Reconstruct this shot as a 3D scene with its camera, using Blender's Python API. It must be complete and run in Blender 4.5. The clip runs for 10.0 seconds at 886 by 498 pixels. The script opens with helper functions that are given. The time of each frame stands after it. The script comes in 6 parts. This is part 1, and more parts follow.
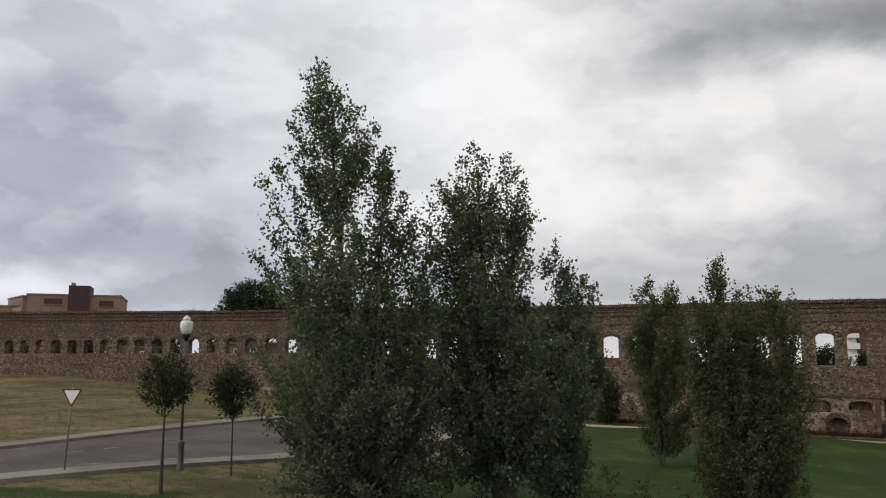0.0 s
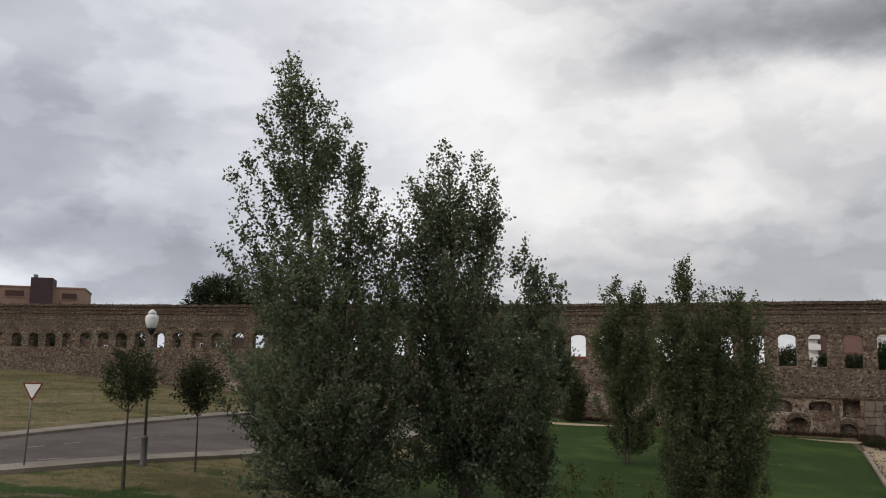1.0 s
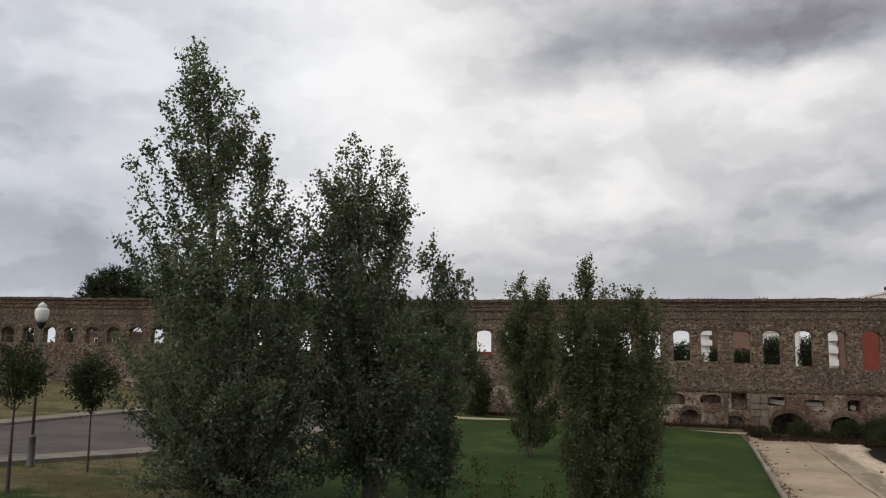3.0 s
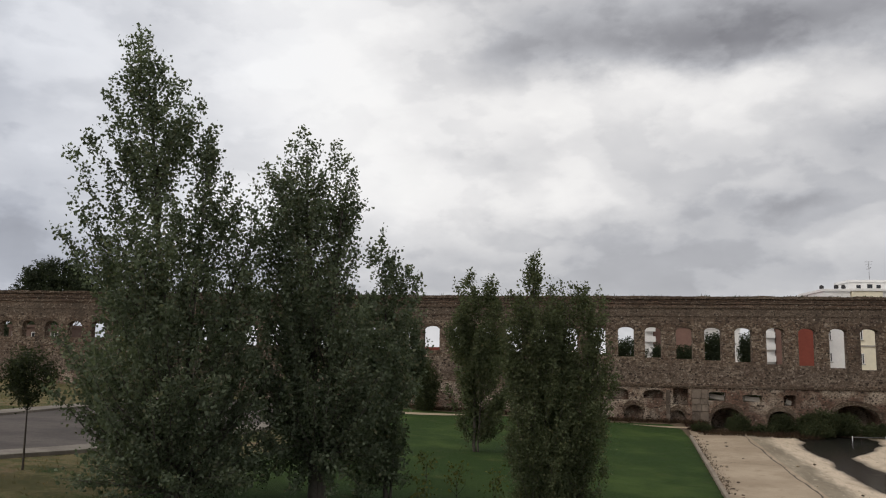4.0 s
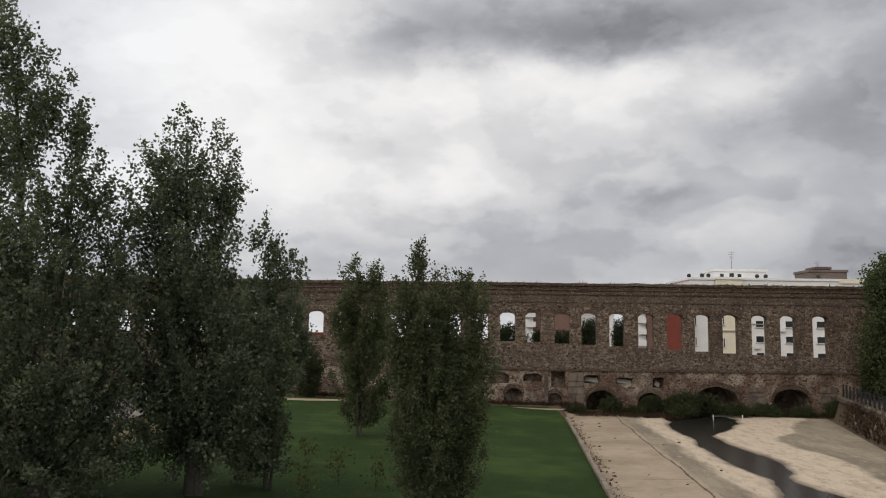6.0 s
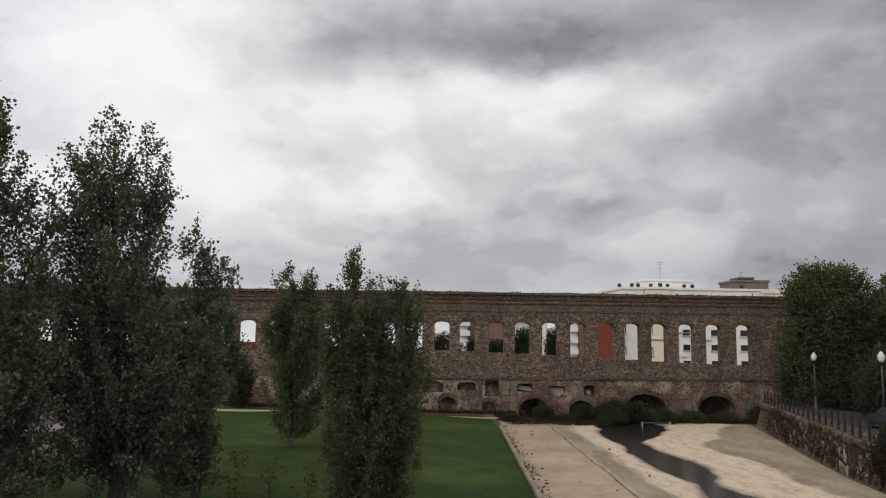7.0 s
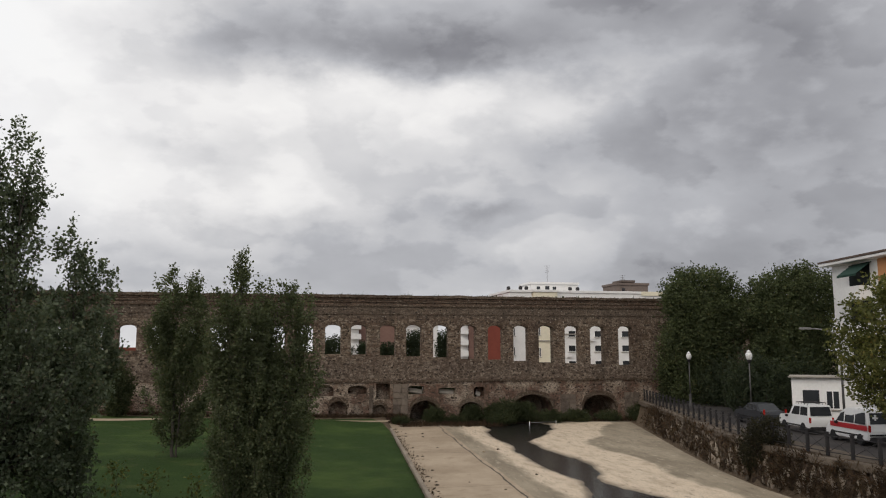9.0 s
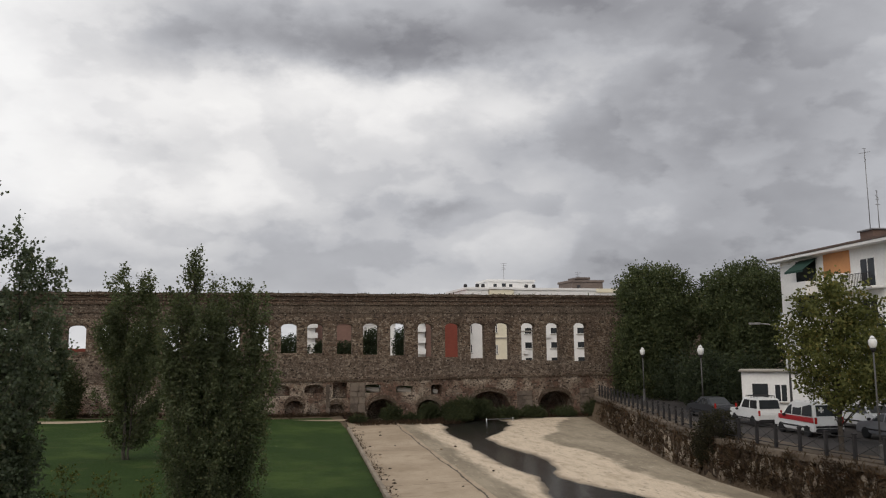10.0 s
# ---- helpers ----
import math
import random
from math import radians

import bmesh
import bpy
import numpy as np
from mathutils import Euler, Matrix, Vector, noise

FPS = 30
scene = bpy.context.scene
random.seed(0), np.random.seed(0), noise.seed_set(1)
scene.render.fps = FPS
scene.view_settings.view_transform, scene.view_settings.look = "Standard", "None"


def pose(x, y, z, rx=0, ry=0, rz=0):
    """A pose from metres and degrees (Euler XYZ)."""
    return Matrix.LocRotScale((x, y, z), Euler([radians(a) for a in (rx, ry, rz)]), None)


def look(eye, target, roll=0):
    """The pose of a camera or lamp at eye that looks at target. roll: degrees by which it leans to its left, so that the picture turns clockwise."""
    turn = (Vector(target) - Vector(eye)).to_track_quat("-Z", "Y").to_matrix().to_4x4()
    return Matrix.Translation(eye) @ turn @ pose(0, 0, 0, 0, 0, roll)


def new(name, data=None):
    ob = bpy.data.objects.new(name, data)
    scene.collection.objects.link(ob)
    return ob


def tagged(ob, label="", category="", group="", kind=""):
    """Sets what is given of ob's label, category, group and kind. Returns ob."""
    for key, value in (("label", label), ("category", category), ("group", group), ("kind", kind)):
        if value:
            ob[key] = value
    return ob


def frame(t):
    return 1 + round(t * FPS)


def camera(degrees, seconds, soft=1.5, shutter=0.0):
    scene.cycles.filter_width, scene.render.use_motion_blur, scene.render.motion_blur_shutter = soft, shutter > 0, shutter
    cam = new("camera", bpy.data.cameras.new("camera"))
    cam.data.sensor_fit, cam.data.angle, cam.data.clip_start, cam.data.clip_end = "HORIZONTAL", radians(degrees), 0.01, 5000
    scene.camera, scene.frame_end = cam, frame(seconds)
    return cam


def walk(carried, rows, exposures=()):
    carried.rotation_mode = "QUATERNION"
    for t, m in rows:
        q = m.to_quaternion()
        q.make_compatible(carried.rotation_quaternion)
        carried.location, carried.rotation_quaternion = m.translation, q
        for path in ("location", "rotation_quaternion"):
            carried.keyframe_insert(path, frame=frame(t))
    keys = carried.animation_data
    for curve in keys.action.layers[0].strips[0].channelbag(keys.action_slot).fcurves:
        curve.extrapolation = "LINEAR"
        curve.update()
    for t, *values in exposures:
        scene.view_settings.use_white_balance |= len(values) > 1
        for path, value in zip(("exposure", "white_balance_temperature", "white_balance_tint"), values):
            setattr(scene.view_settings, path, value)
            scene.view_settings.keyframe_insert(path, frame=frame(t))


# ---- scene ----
# ---- camera ----
EYE = 3.9
cam = camera(58.4, 10.0, soft=1.15)
ROWS = [  # seconds, heading to the right, tilt up, roll
    (0.0, 0.014, 8.019, -0.086),
    (0.5, 0.957, 7.884, -0.347),
    (1.0, 2.208, 7.825, -0.65),
    (1.5, 3.809, 7.771, -0.727),
    (2.0, 5.537, 7.747, -0.612),
    (2.5, 7.206, 7.644, -0.618),
    (4.0, 12.587, 7.276, -0.787),
    (4.5, 14.661, 6.888, -1.041),
    (5.0, 16.752, 6.397, -1.11),
    (5.5, 18.706, 6.214, -0.796),
    (7.0, 25.608, 7.02, -0.533),
    (7.5, 27.767, 7.32, -0.125),
    (8.0, 29.783, 7.454, -0.152),
    (8.5, 31.496, 7.356, 0.051),
    (9.0, 33.479, 7.26, 0.136),
    (9.5, 35.401, 7.29, 0.375),
    (10.0, 36.615, 7.085, 0.692),
]
walk(cam, [(t, pose(0, 0, EYE, 0, 0, -h) @ pose(0, 0, 0, 90 + p) @ pose(0, 0, 0, 0, 0, -r)) for t, h, p, r in ROWS])

# ---- world and sun ----


def heading(az, el):
    a, e = radians(az), radians(el)
    return Vector((math.sin(a) * math.cos(e), math.cos(a) * math.cos(e), math.sin(e)))


class Net:
    """A small helper to write node trees."""

    def __init__(self, tree):
        self.tree = tree

    def node(self, kind):
        return self.tree.nodes.new(kind)

    def put(self, value, socket):
        if isinstance(value, bpy.types.NodeSocket):
            self.tree.links.new(value, socket)
        elif value is not None:
            socket.default_value = value

    def math(self, op, a, b=None, c=None, clamp=False):
        n = self.node("ShaderNodeMath")
        n.operation, n.use_clamp = op, clamp
        for v, s in zip((a, b, c), n.inputs):
            self.put(v, s)
        return n.outputs[0]

    def vmath(self, op, a, b=None, scale=None):
        n = self.node("ShaderNodeVectorMath")
        n.operation = op
        self.put(a, n.inputs[0]), self.put(b, n.inputs[1])
        if scale is not None:
            self.put(scale, n.inputs["Scale"])
        return n.outputs["Value"] if op in ("DOT_PRODUCT", "LENGTH", "DISTANCE") else n.outputs[0]

    def noise(self, vector, scale, detail=4.0, rough=0.55, distort=0.0, colour=False):
        n = self.node("ShaderNodeTexNoise")
        for key, v in (("Vector", vector), ("Scale", scale), ("Detail", detail), ("Roughness", rough), ("Distortion", distort)):
            self.put(v, n.inputs[key])
        return n.outputs["Color" if colour else "Fac"]

    def voronoi(self, vector, scale, feature="F1", out="Distance"):
        n = self.node("ShaderNodeTexVoronoi")
        n.feature = feature
        self.put(vector, n.inputs["Vector"]), self.put(scale, n.inputs["Scale"])
        return n.outputs[out]

    def ramp(self, fac, stops):
        n = self.node("ShaderNodeValToRGB")
        while len(n.color_ramp.elements) < len(stops):
            n.color_ramp.elements.new(0.5)
        for el, (at, col) in zip(n.color_ramp.elements, stops):
            el.position, el.color = at, (*(col if isinstance(col, tuple) else (col,) * 3), 1)
        self.put(fac, n.inputs[0])
        return n.outputs[0]

    def mix(self, fac, a, b, blend="MIX"):
        n = self.node("ShaderNodeMix")
        n.data_type, n.blend_type = "RGBA", blend
        for v, s in zip((fac, a, b), (n.inputs[0], n.inputs[6], n.inputs[7])):
            self.put(v if not isinstance(v, tuple) or len(v) == 4 else (*v, 1), s)
        return n.outputs[2]

    def map_range(self, v, a, b, c=0.0, d=1.0):
        n = self.node("ShaderNodeMapRange")
        n.interpolation_type = "SMOOTHSTEP"
        for x, s in zip((v, a, b, c, d), n.inputs):
            self.put(x, s)
        return n.outputs[0]


SUN_AZ, SUN_EL = 243.0, 38.0
world = bpy.data.worlds.new("overcast_sky")
scene.world = world
world.use_nodes = True
world.node_tree.nodes.clear()
w = Net(world.node_tree)
way = w.node("ShaderNodeTexCoord").outputs["Generated"]
sep = w.node("ShaderNodeSeparateXYZ")
w.put(way, sep.inputs[0])
el = w.math("MULTIPLY", w.math("ARCSINE", sep.outputs[2]), 57.2958)
az = w.math("MULTIPLY", w.math("ARCTAN2", sep.outputs[0], sep.outputs[1]), 57.2958)
swirl = w.node("ShaderNodeSeparateColor")
w.put(w.noise(w.vmath("MULTIPLY", way, (1.0, 1.0, 1.6)), 9.0, 6, 0.58, colour=True), swirl.inputs[0])
az = w.math("ADD", az, w.math("MULTIPLY", w.math("SUBTRACT", swirl.outputs[0], 0.5), 9.0))
el = w.math("ADD", el, w.math("MULTIPLY", w.math("SUBTRACT", swirl.outputs[1], 0.5), 5.0))
banks = w.vmath("MULTIPLY", way, (1.0, 1.0, 1.9))
big = w.noise(banks, 3.6, 4, 0.45, 0.05)
mid = w.noise(banks, 9.0, 6, 0.48, 0.1)
clouds = w.math("ADD", w.math("MULTIPLY", big, 0.6), w.math("MULTIPLY", mid, 0.4))
light = w.math("ADD", 0.69, w.math("MULTIPLY", w.math("SUBTRACT", clouds, 0.5), 0.62))
puff = w.noise(w.vmath("ADD", banks, (3.7, 1.2, 0.4)), 6.5, 7, 0.52, 0.0)
light = w.math("ADD", light, w.math("MULTIPLY", w.map_range(puff, 0.51, 0.58), -0.075))
light = w.math("ADD", light, w.math("MULTIPLY", w.map_range(puff, 0.47, 0.36), 0.09))
# broad lighter and darker stretches of cloud: heading, height, half width, half height, gain
for a, e, sa, se, gain in ((4, 20, 10, 8, 0.30), (10, 13, 8, 4, 0.12), (16, 10.8, 9, 2.0, 0.15), (-27.5, 5, 3.5, 1.5, 0.34), (-19, 12, 6, 2.5, 0.06), (27, 17.4, 12, 1.7, 0.20), (43, 17.6, 7, 1.5, 0.10),
                           (30, 21.2, 15, 1.9, -0.27), (24, 23, 7, 2.0, -0.12), (45, 25, 17, 4, -0.25), (35, 10.0, 4.5, 0.9, -0.19), (27, 8.0, 8, 1.6, -0.13), (-22, 8.2, 8, 2.0, -0.20),
                           (-23, 16, 8, 4, -0.16), (54, 17, 12, 7, -0.26), (52, 11, 8, 1.6, 0.07), (12, 14.6, 2.0, 1.0, -0.12), (11, 17.5, 2.5, 1.6, -0.09), (10, 4.8, 70, 2.6, -0.17), (50, 6, 18, 3.0, -0.12), (40, 14, 5, 1.2, -0.08), (55, 10.5, 12, 4.0, -0.17), (64, 18, 8, 8, -0.12), (-9, 19, 6, 6, -0.08)):
    u = w.math("DIVIDE", w.math("SUBTRACT", az, a), sa)
    v = w.math("DIVIDE", w.math("SUBTRACT", el, e), se)
    q = w.math("ADD", w.math("MULTIPLY", u, u), w.math("MULTIPLY", v, v))
    light = w.math("ADD", light, w.math("MULTIPLY", w.math("EXPONENT", w.math("MULTIPLY", q, -1.0)), gain))
sky_colour = w.ramp(light, [(0.0, (0.12, 0.12, 0.13)), (0.25, (0.242, 0.246, 0.276)), (0.5, (0.468, 0.48, 0.522)), (0.85, (0.85, 0.85, 0.87)), (1.0, (0.95, 0.95, 0.96))])
nishita = w.node("ShaderNodeTexSky")
nishita.sky_type, nishita.sun_disc, nishita.sun_elevation, nishita.sun_rotation = "NISHITA", False, radians(SUN_EL), radians(SUN_AZ)
clear = w.vmath("SCALE", nishita.outputs[0], scale=0.05)
cold = w.map_range(az, 20.0, -25.0)
sky_colour = w.mix(1.0, sky_colour, w.mix(cold, (1.015, 1.0, 0.972, 1), (0.965, 0.99, 1.03, 1)), "MULTIPLY")
back = w.node("ShaderNodeBackground")
w.put(w.mix(0.03, sky_colour, clear), back.inputs[0])
back.inputs[1].default_value = 1.0
out = w.node("ShaderNodeOutputWorld")
w.put(back.outputs[0], out.inputs[0])

sun = new("sun", bpy.data.lights.new("sun", "SUN"))
sun.data.energy, sun.data.angle, sun.data.color = 1.4, radians(50), (1.0, 0.90, 0.77)
sun.matrix_world = look(heading(SUN_AZ, SUN_EL) * 100, (0, 0, 0))

# ---- materials ----


def material(name, build, rough=0.85, spec=0.3):
    """A principled material; build(net, place, shader) sets the rest."""
    m = bpy.data.materials.new(name)
    m.use_nodes = True
    net = Net(m.node_tree)
    shader = m.node_tree.nodes["Principled BSDF"]
    shader.inputs["Roughness"].default_value = rough
    shader.inputs["Specular IOR Level"].default_value = spec
    place = net.node("ShaderNodeNewGeometry").outputs["Position"]
    build(net, place, shader)
    return m


def bump(net, shader, height, strength, distance):
    b = net.node("ShaderNodeBump")
    b.inputs["Strength"].default_value, b.inputs["Distance"].default_value = strength, distance
    net.put(height, b.inputs["Height"])
    net.put(b.outputs[0], shader.inputs["Normal"])


def plain(name, colour, rough=0.6, grain=12.0, vary=0.25, relief=0.003, metal=0.0):
    """Paint, metal, plaster: one colour with soiling at two scales."""
    def build(net, place, shader):
        a = net.noise(place, grain, 5)
        b = net.noise(place, grain * 0.12, 4)
        k = net.math("ADD", net.math("MULTIPLY", a, 0.5), net.math("MULTIPLY", b, 0.5))
        dark = tuple(c * (1 - vary) for c in colour)
        lite = tuple(min(1, c * (1 + vary * 0.6)) for c in colour)
        net.put(net.ramp(k, [(0.3, dark), (0.7, lite)]), shader.inputs["Base Color"])
        shader.inputs["Metallic"].default_value = metal
        bump(net, shader, a, 0.4, relief)
    return material(name, build, rough)


def masonry(name, tint=1.0, size=3.6, zones=False):
    """Rubble stone and brick with pale mortar, weathered in patches and level bands."""
    def build(net, place, shader):
        squash = net.vmath("MULTIPLY", place, (1.0, 1.0, 1.7))
        wob = net.vmath("ADD", squash, net.vmath("SCALE", net.noise(place, 2.5, 3, colour=True), scale=0.25))
        cell = net.voronoi(wob, size, "F1", "Color")
        edge = net.voronoi(wob, size, "DISTANCE_TO_EDGE")
        tone = net.node("ShaderNodeSeparateColor")
        net.put(cell, tone.inputs[0])
        stone = net.ramp(tone.outputs[0], [(0.0, (0.10 * tint, 0.07 * tint, 0.052 * tint)), (0.35, (0.20 * tint, 0.145 * tint, 0.105 * tint)),
                                           (0.7, (0.29 * tint, 0.225 * tint, 0.17 * tint)), (1.0, (0.42 * tint, 0.36 * tint, 0.29 * tint))])
        stain = net.noise(place, 0.35, 6, 0.6)
        stone = net.mix(net.map_range(stain, 0.42, 0.68, 0.0, 0.75), stone, (0.13 * tint, 0.085 * tint, 0.065 * tint))
        z = net.node("ShaderNodeSeparateXYZ")
        net.put(place, z.inputs[0])
        level = net.node("ShaderNodeCombineXYZ")
        net.put(net.math("MULTIPLY", z.outputs[2], 1.0), level.inputs[2])
        net.put(net.math("MULTIPLY", z.outputs[0], 0.04), level.inputs[0])
        band = net.noise(level.outputs[0], 1.9, 4, 0.6)
        stone = net.mix(net.map_range(band, 0.5, 0.66, 0.0, 0.5), stone, (0.36 * tint, 0.30 * tint, 0.235 * tint))
        pale = net.noise(place, 0.8, 5, 0.65)
        stone = net.mix(net.map_range(pale, 0.6, 0.72, 0.0, 0.45), stone, (0.45 * tint, 0.40 * tint, 0.33 * tint))
        if zones:  # brick courses under the crest, a plastered belt below them, mixed rubble lower down
            wavy = net.math("ADD", z.outputs[2], net.math("MULTIPLY", net.math("SUBTRACT", net.noise(place, 0.6, 3), 0.5), 0.5))
            fine = net.noise(place, 5.0, 5, 0.7)
            plaster = net.ramp(fine, [(0.3, (0.085, 0.068, 0.054)), (0.7, (0.185, 0.15, 0.12))])
            stone = net.mix(net.math("MULTIPLY", net.math("MULTIPLY", net.map_range(wavy, 6.5, 7.3), net.map_range(wavy, 8.3, 7.9)), 0.75), stone, plaster)
            rows = net.math("SINE", net.math("MULTIPLY", wavy, 26.0))
            brick = net.mix(net.map_range(net.math("ADD", rows, net.math("MULTIPLY", net.noise(place, 3.0, 4), 1.2)), -0.2, 1.2), (0.055, 0.038, 0.03), (0.165, 0.11, 0.08))
            stone = net.mix(net.math("MULTIPLY", net.map_range(wavy, 8.05, 8.35), 0.85), stone, brick)
            low = net.map_range(wavy, 1.15, 0.85)
            patch = net.noise(place, 0.55, 5, 0.6)
            ruddy = net.ramp(patch, [(0.3, (0.055, 0.042, 0.034)), (0.42, (0.18, 0.105, 0.08)), (0.50, (0.25, 0.19, 0.15)), (0.62, (0.50, 0.43, 0.355))])
            stone = net.mix(net.math("MULTIPLY", low, 0.82), stone, ruddy)
            rubble = net.math("MULTIPLY", net.map_range(wavy, 3.6, 2.4), net.map_range(wavy, 1.0, 1.4))
            mottled = net.ramp(net.noise(place, 2.6, 6, 0.75), [(0.34, (0.05, 0.04, 0.033)), (0.48, (0.14, 0.11, 0.09)), (0.62, (0.36, 0.31, 0.26))])
            stone = net.mix(net.math("MULTIPLY", rubble, 0.6), stone, mottled)
            damp = net.noise(net.vmath("MULTIPLY", place, (0.5, 0.5, 0.16)), 1.0, 6, 0.65)
            stone = net.mix(net.map_range(damp, 0.5, 0.68, 0.0, 0.6), stone, (0.06, 0.047, 0.039))
            speck = net.voronoi(place, 4.4, "F1", "Distance")
            keep = net.voronoi(place, 4.4, "F1", "Color")
            pick = net.node("ShaderNodeSeparateColor")
            net.put(keep, pick.inputs[0])
            dot = net.math("MULTIPLY", net.map_range(speck, 0.36, 0.25), net.map_range(pick.outputs[1], 0.80, 0.86))
            stone = net.mix(net.math("MULTIPLY", dot, 0.75), stone, (0.40, 0.36, 0.30))
            # fine blotches, darker and paler at random, in colour only
            blotch = net.noise(net.vmath("MULTIPLY", place, (1.0, 1.0, 1.5)), 3.4, 6, 0.75)
            stone = net.mix(net.map_range(blotch, 0.52, 0.62, 0.0, 0.7), stone, (0.04, 0.032, 0.027))
            stone = net.mix(net.map_range(blotch, 0.45, 0.36, 0.0, 0.5), stone, (0.30, 0.255, 0.205))
            # putlog holes: the shade inside them is coloured on, the face stays flat
            hole_shade = net.math("MULTIPLY", net.map_range(speck, 0.42, 0.30), net.map_range(pick.outputs[2], 0.80, 0.84))
            stone = net.mix(hole_shade, stone, (0.03, 0.024, 0.02))
        joint = net.map_range(edge, 0.0, 0.09)
        colour = net.mix(joint, (0.085 * tint, 0.07 * tint, 0.057 * tint), stone)
        net.put(net.mix(1.0, colour, (1.01, 0.975, 0.94), "MULTIPLY"), shader.inputs["Base Color"])
        rough = net.noise(place, 14, 4)
        bump(net, shader, net.math("ADD", net.math("MULTIPLY", joint, 0.7), net.math("MULTIPLY", rough, 0.5)), 0.9, 0.06)
    return material(name, build, 0.95, 0.15)


def ground_build(net, place, shader):
    """Mown lawn, dry verge and field, and bare earth, mingling raggedly."""
    mask = net.node("ShaderNodeAttribute")
    mask.attribute_name = "dry"
    soil = net.node("ShaderNodeAttribute")
    soil.attribute_name = "soil"
    fine, broad = net.noise(place, 9.0, 6, 0.7), net.noise(place, 0.22, 5, 0.6)
    blades = net.noise(net.vmath("MULTIPLY", place, (28, 28, 6)), 1.0, 3, 0.7)
    lush = net.ramp(fine, [(0.3, (0.016, 0.033, 0.009)), (0.7, (0.046, 0.080, 0.020))])
    lush = net.mix(net.map_range(broad, 0.45, 0.7, 0.0, 0.75), lush, (0.068, 0.104, 0.026))
    lush = net.mix(net.map_range(net.noise(place, 0.7, 5, 0.65), 0.55, 0.75, 0.0, 0.5), lush, (0.092, 0.094, 0.035))
    dry = net.ramp(fine, [(0.25, (0.085, 0.075, 0.036)), (0.5, (0.165, 0.135, 0.068)), (0.8, (0.27, 0.215, 0.12))])
    dry = net.mix(net.map_range(net.noise(place, 1.4, 6, 0.65), 0.46, 0.62, 0.0, 0.7), dry, (0.062, 0.076, 0.026))
    dry = net.mix(net.map_range(net.noise(place, 0.45, 5, 0.6), 0.56, 0.68, 0.0, 0.7), dry, (0.20, 0.14, 0.09))
    wide = net.noise(net.vmath("MULTIPLY", place, (0.16, 0.2, 0.2)), 1.0, 8, 0.72)
    dry = net.mix(net.map_range(wide, 0.47, 0.60, 0.0, 0.8), dry, (0.072, 0.070, 0.030))
    dry = net.mix(net.map_range(wide, 0.44, 0.34, 0.0, 0.7), dry, (0.25, 0.19, 0.115))
    edge = net.math("ADD", mask.outputs["Fac"], net.math("MULTIPLY", net.math("SUBTRACT", net.noise(place, 0.55, 6, 0.65), 0.5), 1.1))
    col = net.mix(net.map_range(edge, 0.4, 0.6), lush, dry)
    earth = net.ramp(fine, [(0.3, (0.085, 0.062, 0.042)), (0.7, (0.19, 0.145, 0.10))])
    col = net.mix(net.map_range(net.math("ADD", soil.outputs["Fac"], net.math("MULTIPLY", net.math("SUBTRACT", fine, 0.5), 0.5)), 0.4, 0.6), col, earth)
    net.put(col, shader.inputs["Base Color"])
    bump(net, shader, net.math("ADD", fine, blades), 0.8, 0.05)


def paving(name, a, b, speck=30.0, rough=0.9):
    def build(net, place, shader):
        fine = net.noise(place, speck, 4, 0.7)
        broad = net.noise(place, 0.3, 6, 0.62)
        col = net.mix(net.map_range(broad, 0.35, 0.65), a, b)
        stain = net.noise(place, 1.3, 7, 0.7)
        col = net.mix(net.map_range(stain, 0.52, 0.7, 0.0, 0.45), col, tuple(c * k for c, k in zip(a, (0.55, 0.5, 0.45))))
        col = net.mix(net.map_range(fine, 0.35, 0.65, 0.0, 0.3), col, tuple(c * 0.5 for c in a))
        net.put(col, shader.inputs["Base Color"])
        bump(net, shader, fine, 0.5, 0.01)
    return material(name, build, rough, 0.25)


def leafy(name, dark, lite, under=0.0):
    def build(net, place, shader):
        geo = net.node("ShaderNodeNewGeometry")
        col = net.ramp(geo.outputs["Random Per Island"], [(0.0, dark), (0.8, lite), (0.9, tuple(c * 1.25 for c in lite)), (1.0, (lite[0] * 1.25, lite[1] * 0.95, lite[2] * 0.9))])
        col = net.mix(net.map_range(net.noise(place, 0.5, 3), 0.4, 0.65, 0.0, 0.5), col, tuple(c * 0.75 for c in dark))
        net.put(col, shader.inputs["Base Color"])
        shader.inputs["Subsurface Weight"].default_value = 0.0
        shader.inputs["Transmission Weight"].default_value = 0.0
        # light also passes through the leaves
        through_leaf = net.node("ShaderNodeBsdfTranslucent")
        net.put(net.mix(1.0, col, (1.15, 1.2, 0.75, 1), "MULTIPLY"), through_leaf.inputs[0])
        both = net.node("ShaderNodeMixShader")
        both.inputs[0].default_value = 0.4
        net.put(shader.outputs[0], both.inputs[1]), net.put(through_leaf.outputs[0], both.inputs[2])
        net.put(both.outputs[0], next(n for n in net.tree.nodes if n.type == "OUTPUT_MATERIAL").inputs[0])
    return material(name, build, 0.7, 0.2)


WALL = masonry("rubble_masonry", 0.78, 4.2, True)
BRICK = masonry("old_brick", 0.55, 6.0)


